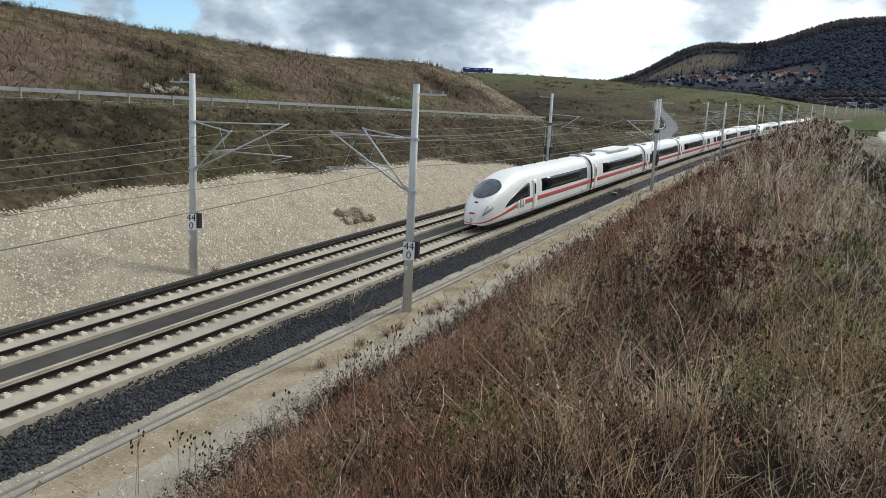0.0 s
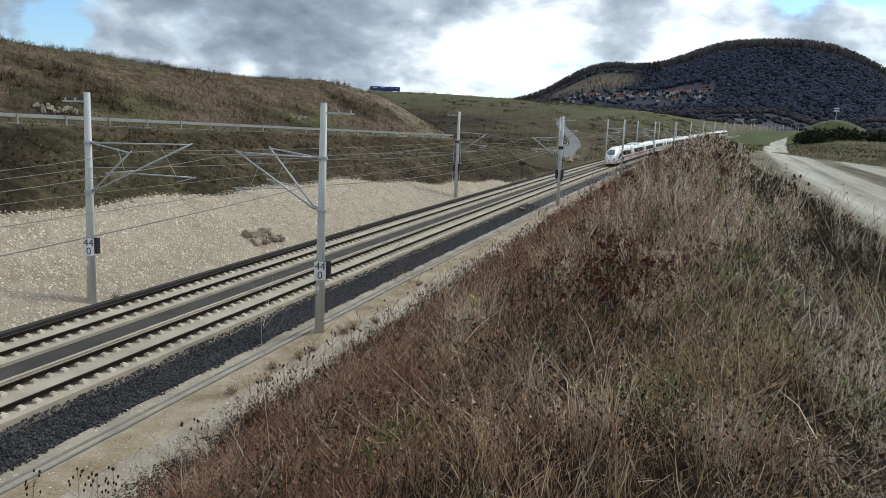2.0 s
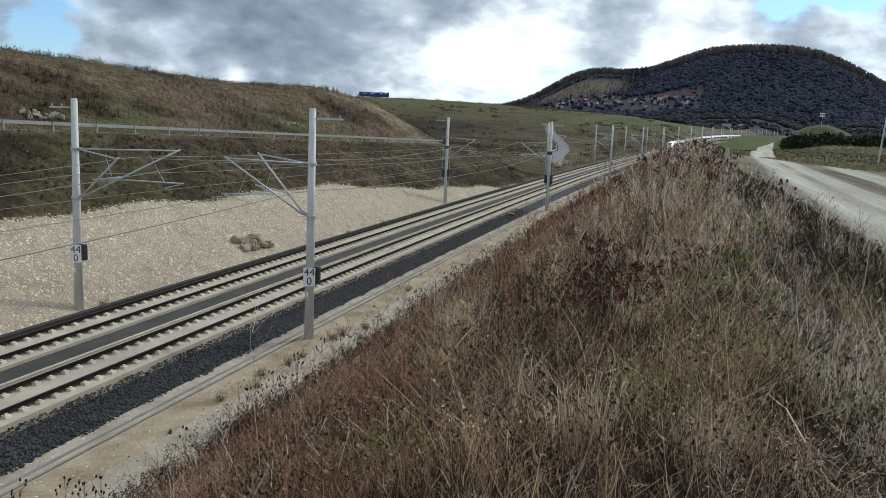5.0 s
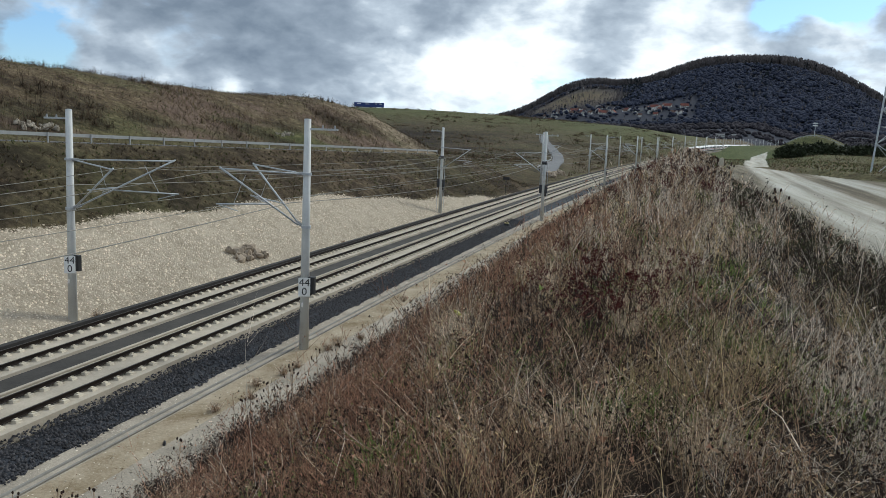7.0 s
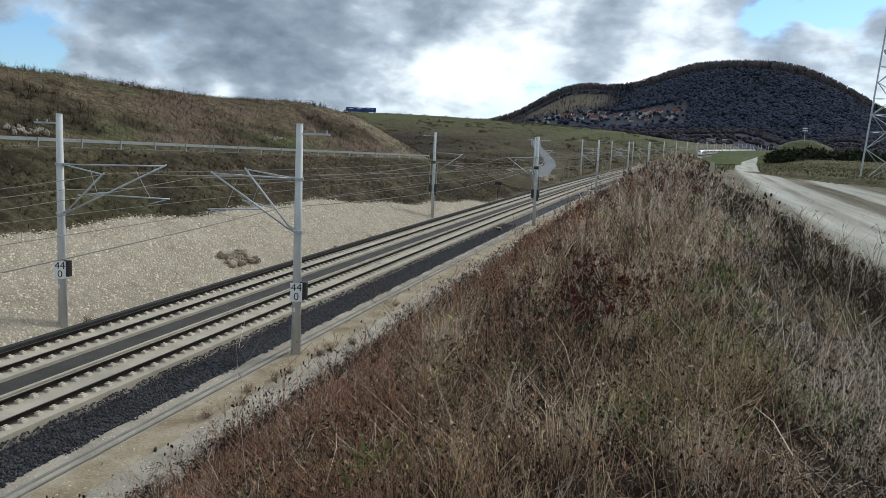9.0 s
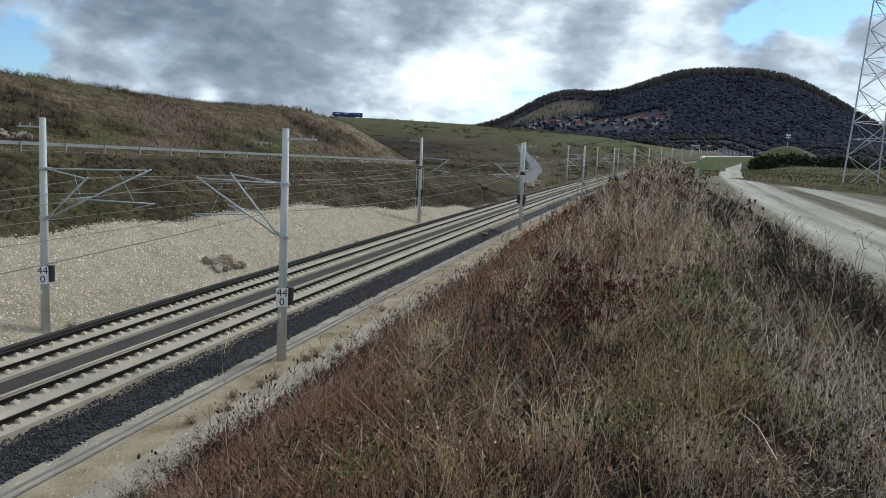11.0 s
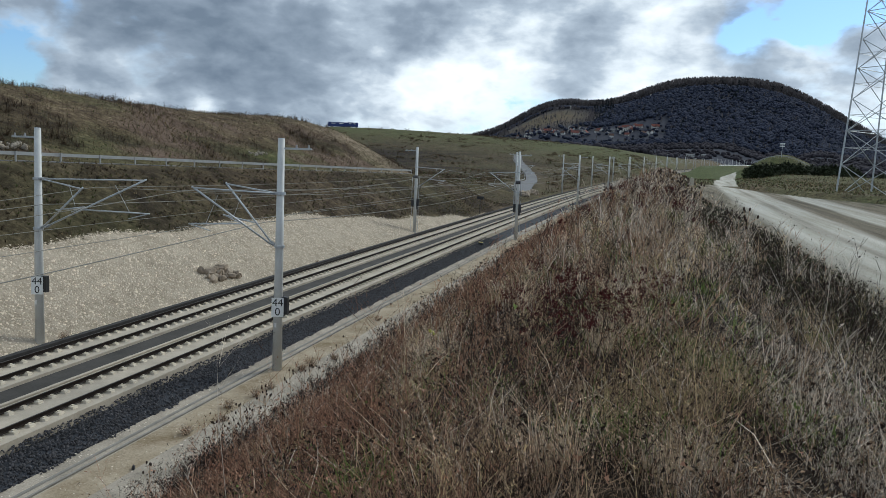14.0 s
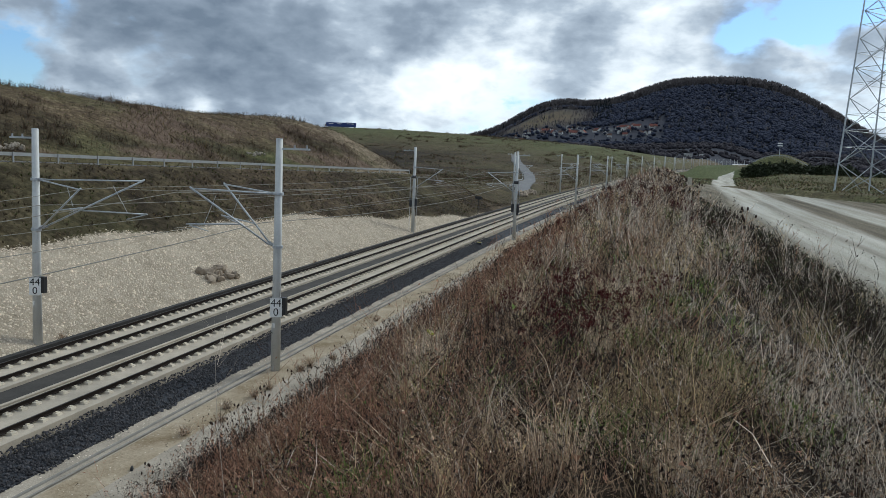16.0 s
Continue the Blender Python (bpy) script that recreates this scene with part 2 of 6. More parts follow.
def far_tan(az):
    d = np.abs(az - 3.6)
    main = 0.091 * np.where(az > 3.6, np.exp(-(d / 9.7) ** 3), np.exp(-(d / 8.3) ** 2.5))
    shoulder = 0.046 * np.exp(-((az + 7.4) / 3.9) ** 2)
    tail = 0.007 * np.exp(-((az + 13) / 4) ** 2)
    return 0.0320 + main + shoulder + tail + 0.022 * sm(np.abs(az), 40, 90)


def ground_z(u, v):
    u, v = np.asarray(u, float), np.asarray(v, float)
    near = zt(v) + np.where(u < -5.9, left_h(np.minimum(u, -7.9), v), np.where(u > 1.4, right_h(np.maximum(u, 1.4), v), -0.65))
    x, y = u + cx(v) - EYE[0], v
    r, az = np.hypot(x, y), np.degrees(np.arctan2(x, y))
    e = far_tan(az)
    t = 0.026 + (e - 0.026) * sm(r, 950, 2000)
    t = t * (1 - 0.6 * sm(r, 2060, 2900))
    far = EYE[2] + r * t + 5 * wob(u, v, 120, 1) * sm(r, 700, 1000)
    w = sm(r, 620, 980) * (1 - np.exp(-(u / 55) ** 4) * (1 - sm(v, 1000, 1500)))
    return near + (far - near) * w


def place(u, v, h=0.0):
    """A place on the ground at u, v."""
    return Vector((float(u + cx(v)), float(v), float(ground_z(u, v)) + h))


# ---- mesh helpers ----
def mesh_object(name, verts, faces, mats, idx=None, smooth=False, parent=None, label=""):
    me = bpy.data.meshes.new(name)
    me.from_pydata([tuple(p) for p in verts], [], [tuple(f) for f in faces])
    for m in (mats if isinstance(mats, (list, tuple)) else [mats]):
        me.materials.append(m)
    if idx is not None:
        me.polygons.foreach_set("material_index", np.asarray(idx, np.int32))
    if smooth:
        me.polygons.foreach_set("use_smooth", np.ones(len(me.polygons), bool))
    me.update()
    ob = new(name, me)
    if parent is not None:
        ob.parent = parent
    if label:
        ob["label"] = label
    return ob


def part(name, bm, material, parent, label="", smooth=False):
    me = bpy.data.meshes.new(name)
    for f in bm.faces:
        f.smooth = smooth
    bm.to_mesh(me)
    bm.free()
    me.materials.append(material)
    ob = new(name, me)
    if parent is not None:
        ob.parent = parent
    if label:
        ob["label"] = label
    return ob


def box(bm, x0, x1, y0, y1, z0, z1, bevel=0.0, m=None):
    r = bmesh.ops.create_cube(bm, size=1.0)
    mm = Matrix.Translation(((x0 + x1) / 2, (y0 + y1) / 2, (z0 + z1) / 2)) @ Matrix.Diagonal((x1 - x0, y1 - y0, z1 - z0, 1))
    bmesh.ops.transform(bm, matrix=(m @ mm) if m else mm, verts=r["verts"])
    if bevel:
        es = list({e for v in r["verts"] for e in v.link_edges})
        bmesh.ops.bevel(bm, geom=es, offset=bevel, segments=2, affect="EDGES", profile=0.5)
    return bm


def tube(bm, a, b, r0, r1=None, n=10, caps=True):
    a, b = Vector(a), Vector(b)
    d = b - a
    q = d.to_track_quat("Z", "Y").to_matrix().to_4x4()
    r = bmesh.ops.create_cone(bm, cap_ends=caps, segments=n, radius1=r0, radius2=r0 if r1 is None else r1, depth=d.length)
    bmesh.ops.transform(bm, matrix=Matrix.Translation((a + b) / 2) @ q, verts=r["verts"])
    return bm


def empty(name, m, **tags):
    e = new(name)
    e.empty_display_size = 0.3
    e.matrix_world = m
    return tagged(e, **tags)


def line_pose(u, v, h=0.0, turn=0.0):
    """A pose beside the line, facing along it, upright."""
    return Matrix.Translation(at(u, v, h)) @ pose(0, 0, 0, 0, 0, turn - math.degrees(math.atan(BEND * max(v, 0))))


def sweep(profile, v0, v1, step, u0=0.0, closed=True):
    """Vertices and faces of a (u, h) profile carried along the line."""
    vs = np.arange(v0, v1 + step * 0.5, step)
    n = len(profile)
    verts = [at(u0 + u, v, h) for v in vs for u, h in profile]
    faces = []
    for i in range(len(vs) - 1):
        for j in range(n if closed else n - 1):
            k = (j + 1) % n
            faces.append((i * n + j, i * n + k, (i + 1) * n + k, (i + 1) * n + j))
    if closed:
        faces.append(tuple(range(n)))
        faces.append(tuple(reversed(range((len(vs) - 1) * n, len(vs) * n))))
    return verts, faces


# ---- ground ----
def terrain_material():
    m = bpy.data.materials.new("hillside_grass")
    m.use_nodes = True
    nt = m.node_tree
    b = nt.nodes["Principled BSDF"]
    b.inputs["Roughness"].default_value = 0.95
    b.inputs["Specular IOR Level"].default_value = 0.10
    tc = N(nt, "ShaderNodeTexCoord")

    def no(scale, detail=5.0, rough=0.6):
        n = N(nt, "ShaderNodeTexNoise", Scale=scale, Detail=detail, Roughness=rough)
        nt.links.new(tc.outputs["Object"], n.inputs["Vector"])
        return n.outputs["Fac"]

    def attr(name):
        return N(nt, "ShaderNodeAttribute", attribute_name=name).outputs["Fac"]
    big, mid, small, tuft = no(0.06, 6), no(0.45, 6, 0.7), no(5.0, 5, 0.75), no(1.6, 4, 0.65)
    mixf = mathn(nt, "ADD", mathn(nt, "ADD", mathn(nt, "MULTIPLY", mid, 0.42), mathn(nt, "MULTIPLY", small, 0.22)), mathn(nt, "MULTIPLY", tuft, 0.36))
    brown = ramp(nt, mixf, ((0.36, (0.020, 0.014, 0.009)), (0.46, (0.078, 0.055, 0.033)), (0.54, (0.150, 0.112, 0.068)), (0.64, (0.28, 0.215, 0.135))))
    green = ramp(nt, mixf, ((0.36, (0.018, 0.022, 0.008)), (0.5, (0.078, 0.082, 0.032)), (0.64, (0.185, 0.165, 0.080))))
    gf = mathn(nt, "ADD", attr("green"), mathn(nt, "MULTIPLY", mathn(nt, "SUBTRACT", big, 0.5), 2.2))
    gf = mathn(nt, "ADD", gf, mathn(nt, "MULTIPLY", mathn(nt, "SUBTRACT", mid, 0.5), 1.2), clamp=True)
    col = mixc(nt, gf, brown, green)
    rust = ramp(nt, mixf, ((0.32, (0.038, 0.026, 0.019)), (0.5, (0.140, 0.096, 0.070)), (0.68, (0.26, 0.20, 0.145))))
    col = mixc(nt, mathn(nt, "MULTIPLY", attr("rust"), 1.0, clamp=True), col, rust)
    # ground of the far woods, with bluish distance haze mixed into its colour
    hazy_wood = ramp(nt, mixf, ((0.36, (0.024, 0.027, 0.039)), (0.64, (0.036, 0.039, 0.053))))
    col = mixc(nt, mathn(nt, "MULTIPLY", attr("hazy_wood"), 1.0, clamp=True), col, hazy_wood)
    tan = ramp(nt, mixf, ((0.36, (0.10, 0.072, 0.046)), (0.5, (0.215, 0.165, 0.112)), (0.64, (0.36, 0.295, 0.21))))
    tedge = mathn(nt, "ADD", attr("tan"), mathn(nt, "MULTIPLY", mathn(nt, "SUBTRACT", mid, 0.5), 1.1))
    col = mixc(nt, ramp(nt, tedge, ((0.30, 0.0), (0.62, 1.0))), col, tan)
    meadow = ramp(nt, mixf, ((0.36, (0.024, 0.032, 0.010)), (0.5, (0.066, 0.082, 0.028)), (0.64, (0.135, 0.135, 0.060))))
    col = mixc(nt, mathn(nt, "MULTIPLY", attr("meadow"), 1.0, clamp=True), col, meadow)
    # dark soil; the shade between the weeds is put into its near-black colour
    soil_and_shade = ramp(nt, mixf, ((0.36, (0.006, 0.005, 0.003)), (0.5, (0.018, 0.013, 0.009)), (0.64, (0.070, 0.050, 0.033))))
    col = mixc(nt, attr("soil_and_shade"), col, soil_and_shade)
    lime = ramp(nt, mixf, ((0.36, (0.26, 0.215, 0.155)), (0.64, (0.52, 0.44, 0.34))))
    edge = mathn(nt, "ADD", attr("stone"), mathn(nt, "MULTIPLY", mathn(nt, "SUBTRACT", small, 0.5), 1.6))
    col = mixc(nt, ramp(nt, edge, ((0.45, 0.0), (0.60, 1.0))), col, lime)
    def tracks(scale):
        mp = N(nt, "ShaderNodeMapping")
        mp.inputs["Scale"].default_value = (1.0, 0.035, 1.0)
        mp.inputs["Rotation"].default_value = (0, 0, radians(2.2))
        nt.links.new(tc.outputs["Object"], mp.inputs[0])
        n = N(nt, "ShaderNodeTexNoise", Scale=scale, Detail=4.0, Roughness=0.6)
        nt.links.new(mp.outputs[0], n.inputs["Vector"])
        return n.outputs["Fac"]
    wheel = mathn(nt, "ADD", mathn(nt, "MULTIPLY", tracks(0.7), 0.62), mathn(nt, "MULTIPLY", no(6.0, 5, 0.7), 0.38))
    gravel = ramp(nt, wheel, ((0.34, (0.30, 0.275, 0.22)), (0.5, (0.44, 0.415, 0.35)), (0.64, (0.56, 0.535, 0.47))))
    earth = ramp(nt, wheel, ((0.34, (0.060, 0.048, 0.032)), (0.5, (0.135, 0.113, 0.078)), (0.66, (0.27, 0.235, 0.175))))
    gravel = mixc(nt, attr("yard"), gravel, earth)
    redge = mathn(nt, "ADD", attr("road"), mathn(nt, "MULTIPLY", mathn(nt, "SUBTRACT", mid, 0.5), 0.9))
    col = mixc(nt, ramp(nt, redge, ((0.42, 0.0), (0.58, 1.0))), col, gravel)
    nt.links.new(col, b.inputs["Base Color"])
    bp = N(nt, "ShaderNodeBump", Strength=0.9, Distance=0.15)
    nt.links.new(small, bp.inputs["Height"])
    nt.links.new(bp.outputs[0], b.inputs["Normal"])
    return m


M_TERRAIN = terrain_material()


def patchy_field(u, v, s, k):
    return wob(u, v * 0.8, s, k) + 0.6 * wob(u, v, s * 0.37, k + 2.0)


def spread(pieces):
    out = []
    for a, b, st in pieces:
        out += list(np.arange(a, b - 1e-6, st))
    return np.array(out)


def build_ground():
    us = np.concatenate([-np.geomspace(2400, 130, 34), spread([(-128, -60, 4), (-60, -8, 0.8)]),
                         [-7.9, -7.4, -6.6, -5.9, 1.4, 2.2, 3.0, 3.36, 3.98, 5.35, 6.2, 6.9, 7.6], spread([(8.2, 34, 0.6), (34, 64, 0.75)]),
                         np.geomspace(64, 2600, 44)])
    vs = np.concatenate([spread([(-160, -20, 10), (-20, 60, 0.8), (60, 190, 1.5), (190, 420, 5)]), np.geomspace(420, 3900, 95)])
    U, V = np.meshgrid(us, vs)
    Z = ground_z(U, V)
    X = U + cx(V)
    co = np.stack([X, V, Z], -1).reshape(-1, 3)
    nu, nv = len(us), len(vs)
    i = np.arange(nv - 1)[:, None] * nu + np.arange(nu - 1)[None]
    faces = np.stack([i, i + 1, i + nu + 1, i + nu], -1).reshape(-1, 4)
    um = (us[:-1] + us[1:]) / 2
    vm = (vs[:-1] + vs[1:]) / 2
    UM, VM = np.meshgrid(um, vm)
    zone = np.zeros_like(UM, int)
    lim = VM < 1200
    zone[(UM > 1.4) & (UM < 3.0) & lim] = 1
    zone[(UM > 3.0) & (UM < 3.36) & lim] = 2
    zone[(UM > 3.36) & (UM < 3.98) & lim] = 2
    zone[(UM > 3.98) & (UM < 5.35) & (VM < 150)] = 3
    zone[(UM > 5.35) & (UM < 7.6) & (VM < 140)] = 2
    zone[(UM > -7.9) & (UM < 1.4) & lim] = 2
    me = bpy.data.meshes.new("ground")
    me.from_pydata(co.tolist(), [], faces.tolist())
    for m in (M_TERRAIN, M_BALLAST, M_PALE, M_DIRT):
        me.materials.append(m)
    me.polygons.foreach_set("material_index", zone.ravel().astype(np.int32))
    me.polygons.foreach_set("use_smooth", np.ones(len(me.polygons), bool))
    r = np.hypot(X - EYE[0], V)
    az = np.degrees(np.arctan2(X - EYE[0], V))
    stone = 0.5 + (U - stone_top(V)) * 0.9
    stone = np.where((U > -9) & (V > 128), -1, np.where(V > 129, -1, np.minimum(stone, 0.5 + (128 - V) * 0.3)))
    stone = np.where(U > -7, np.where((U < 10.5) & (U > 7) & (V < 120), 0.5 + (9.3 - U) * 0.8, -1), stone)
    spurzone = 1 - sm(V, 140, 180)
    zb, ub = bench(V)
    green = np.where(U < 0, 0.18 * spurzone + (0.30 + 0.32 * sm(V, 330, 430)) * (1 - spurzone), 0.15 + 0.55 * sm(V, 150, 240))
    green = green + 0.45 * spurzone * np.exp(-((U - ub + 10) / 3.5) ** 2) * (U < 0)
    green = np.where(U > 40, np.where(V > 200, 0.55 + 0.9 * np.exp(-((U - 42) / 14) ** 2 - ((V - 300) / 60) ** 2), 0.75), green) - 0.5 * sm(r, 700, 900)
    hazy_wood = sm(r, 640, 900) * (1 - np.exp(-(U / 60) ** 4) * (V < 1000))
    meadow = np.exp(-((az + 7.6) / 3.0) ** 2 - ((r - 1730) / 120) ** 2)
    hazy_wood = hazy_wood * (1 - 1.2 * np.clip(meadow, 0, 0.75))
    inner = 26.4 + 0.7 * np.sin(V / 9) + 0.5 * np.sin(V / 3.1)
    road = np.minimum((U - inner) * 0.5 + 0.4, np.minimum((78 - U) * 0.2, (np.interp(U, [30, 38, 46, 55, 70], [205, 174, 147, 134, 120]) - V) * 0.35) + 0.45)
    ramp2 = 0.5 + (3.0 - np.abs(U - (33.5 + (V - 190) * 0.03))) * 0.4
    road = np.maximum(road, np.where((V > 195) & (V < 420) & (U > 20), ramp2, -1))
    # bank ground darkened for the shade under the weeds
    soil_and_shade = sm(U, 9.4, 10.4) * (1 - sm(U, 26.5, 27.5)) * (1 - sm(V, 150, 240))
    yard = 0.95 * sm(U, 38.2, 39.2) * (1 - sm(U, 42.0, 43.2)) + 0.15 * sm(U, 42, 44) + 0.95 * sm(U, 46.0, 48.5) + 0.55 * np.exp(-((U - 35.4) / 0.6) ** 2) + 0.95 * (1 - sm(U, 30.6, 32.4))
    rust = sm(wob(U, V * 0.8, 5.0, 2.0) + 0.6 * wob(U, V, 1.85, 4.0), -0.1, 0.6) * (U < ub - 8) * spurzone
    soil_and_shade = soil_and_shade + (0.42 + 0.4 * sm(patchy_field(U, V, 2.6, 5.0), -0.2, 0.5)) * (U < stone_top(V)) * (U > ub) * spurzone
    end = V + 0.10 * U
    tan = 0.48 * np.exp(-((end - 139) / 13) ** 2) * sm(-U, 14, 20) * (1 - sm(-U, 62, 75)) * (0.55 + 0.45 * sm(-U, 19, 27)) + 0.30 * spurzone * (U < ub - 7) * sm(V, 85, 130) + 0.42 * (1 - sm(np.abs(U - ub + 6), 0.5, 3.0)) * spurzone * (U < 0) * sm(V, 60, 120)
    meadow_ = sm(U, 5, 9) * (1 - 0.75 * sm(U, 40, 54)) * (1 - sm(U, 60, 110)) * sm(V, 190, 260) * (1 - sm(V, 800, 1000)) + sm(-U, 12, 40) * sm(V, 380, 480) * 0.6 * (0.5 + 0.5 * sm(wob(U, V * 0.6, 30, 3.0), -0.4, 0.5)) * (1 - sm(r, 700, 900))
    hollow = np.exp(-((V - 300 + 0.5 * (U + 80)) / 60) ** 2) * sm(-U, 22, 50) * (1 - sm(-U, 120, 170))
    soil_and_shade = soil_and_shade + (0.25 + 0.3 * sm(patchy_field(U, V, 9.0, 6.0), -0.2, 0.6)) * (1 - spurzone) * (1 - sm(V, 360, 470)) * (U < -9)
    soil_and_shade = soil_and_shade + 0.62 * hollow * sm(wob(U, V, 22, 1.0), -0.7, 0.3)
    soil_and_shade = soil_and_shade + 0.55 * sm(patchy_field(U, V, 4.2, 3.0), 0.05, 0.6) * (U < ub - 7.5) * spurzone
    for name, a in (("tan", tan), ("meadow", meadow_), ("rust", rust), ("yard", np.clip(yard, 0, 1) * (V < 240)), ("soil_and_shade", soil_and_shade), ("stone", stone), ("green", green), ("hazy_wood", hazy_wood), ("road", np.where(U > 20, road, -1))):
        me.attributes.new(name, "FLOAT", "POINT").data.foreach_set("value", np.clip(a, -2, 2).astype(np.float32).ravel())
    me.update()
    return tagged(new("ground", me), label="hilly ground of brown winter grass, rubble, gravel and sandy path", category="ground", kind="structure")


build_ground()


# ---- track ----
def build_track():
    # concrete slabs with a grey walkway between the two tracks
    for name, u0 in (("track_slab", 0.0), ("track_slab", -SPACING)):
        prof = [(-1.42, -0.62), (1.40, -0.62), (1.36, -0.24), (-1.38, -0.24)]
        v, f = sweep(prof, -40, 1250, 4.0, u0)
        tagged(mesh_object(name, v, f, M_CONC), label="pale concrete slab carrying one railway track", category="track slab", kind="structure")
    v, f = sweep([(-2.92, -0.60), (-1.62, -0.60), (-1.62, -0.28), (-2.92, -0.28)], -40, 1250, 4.0)
    tagged(mesh_object("walkway", v, f, M_DECK), label="dark grey filled walkway between the two tracks", category="walkway", kind="structure")
    v, f = sweep([(-1.60, -0.60), (-1.44, -0.60), (-1.44, -0.18), (-1.60, -0.18)], -40, 1250, 4.0)
    tagged(mesh_object("slab_kerb", v, f, M_CONC), label="pale concrete kerb along the walkway", category="kerb", kind="structure")
    v, f = sweep([(-6.34, -0.62), (-6.02, -0.62), (-6.02, -0.12), (-6.34, -0.12)], -40, 1250, 4.0)
    tagged(mesh_object("edge_kerb", v, f, M_UNDER), label="dark stained kerb along the outer slab", category="kerb", kind="structure")
    # rails: foot, web and head
    prof = [(-0.075, -0.172), (0.075, -0.172), (0.075, -0.158), (0.012, -0.14), (0.010, -0.05), (0.036, -0.04), (0.036, -0.006), (0.026, 0.0),
            (-0.026, 0.0), (-0.036, -0.006), (-0.036, -0.04), (-0.010, -0.05), (-0.012, -0.14), (-0.075, -0.158)]
    for u0 in (HALF, -HALF, HALF - SPACING, -HALF - SPACING):
        v, f = sweep(prof, -40, 1250, 3.0, u0)
        idx = [1 if (k % 14) == 7 and k < len(f) - 2 else 0 for k in range(len(f))]
        tagged(mesh_object("rail", v, f, [M_RAIL, M_RAILTOP], idx), label="rust-brown steel rail on concrete supports", category="rail", group="rails", kind="structure")
    # gutter beside the ballast
    v, f = sweep([(3.48, -1.05), (3.92, -1.05), (3.92, -0.82), (3.84, -0.82), (3.81, -0.88), (3.59, -0.88), (3.56, -0.82), (3.48, -0.82)], -40, 420, 4.0)
    tagged(mesh_object("gutter", v, f, M_GUTTER), label="grey concrete cable trough beside the ballast", category="gutter", kind="structure")


build_track()


def fast_mesh(name, verts, tris, mats, idx=None, smooth=False):
    verts, tris = np.asarray(verts, np.float32), np.asarray(tris, np.int32)
    me = bpy.data.meshes.new(name)
    me.vertices.add(len(verts))
    me.vertices.foreach_set("co", verts.ravel())
    me.loops.add(tris.size)
    me.loops.foreach_set("vertex_index", tris.ravel())
    me.polygons.add(len(tris))
    me.polygons.foreach_set("loop_start", np.arange(0, tris.size, 3, dtype=np.int32))
    for m in (mats if isinstance(mats, (list, tuple)) else [mats]):
        me.materials.append(m)
    if idx is not None:
        me.polygons.foreach_set("material_index", np.asarray(idx, np.int32))
    if smooth:
        me.polygons.foreach_set("use_smooth", np.ones(len(tris), bool))
    me.update(calc_edges=True)
    return new(name, me)


# ---- rail supports ----
def build_supports():
    bm = bmesh.new()
    box(bm, -0.30, 0.30, -0.14, 0.14, -0.27, -0.155)
    for f in bm.faces:
        if f.normal.z > 0.9:
            for v in f.verts:
                v.co.x *= 0.86
                v.co.y *= 0.80
    for sx in (-0.14, 0.14):                        # rail clips
        box(bm, sx - 0.035, sx + 0.035, -0.06, 0.06, -0.158, -0.115)
    block = bpy.data.meshes.new("support_block")
    bm.to_mesh(block)
    bm.free()
    block.materials.append(M_SLEEP)
    slabs = [o for o in scene.objects if o.name.startswith("track_slab")]
    co = np.array([v.co for v in block.vertices])
    fs = [tuple(p.vertices) for p in block.polygons]
    for slab, u0 in zip(slabs, (0.0, -SPACING)):
        rest_v, rest_f = [], []
        for i in range(620):
            v = 9.0 + 0.65 * i
            for side in (-HALF, HALF):
                if i < 150:
                    o = new("support_block", block)
                    o.parent = slab
                    o.matrix_basis = line_pose(u0 + side, v)
                else:
                    m = line_pose(u0 + side, v)
                    n = len(rest_v)
                    rest_v += [m @ Vector(c) for c in co]
                    rest_f += [tuple(k + n for k in f) for f in fs]
        o = mesh_object("support_blocks", rest_v, rest_f, M_SLEEP, parent=slab)
        tagged(o, label="row of pale concrete rail supports", kind="stuff")


# ---- overhead line ----
MAST_V = [29.9 + 59.6 * k for k in range(20)]


def text_mesh(body, size):
    cu = bpy.data.curves.new("lettering", "FONT")
    cu.body, cu.size, cu.align_x, cu.align_y, cu.extrude = body, size, "CENTER", "CENTER", 0.002
    tmp = new("lettering", cu)
    me = bpy.data.meshes.new_from_object(tmp.evaluated_get(bpy.context.evaluated_depsgraph_get()))
    bpy.data.objects.remove(tmp)
    return me


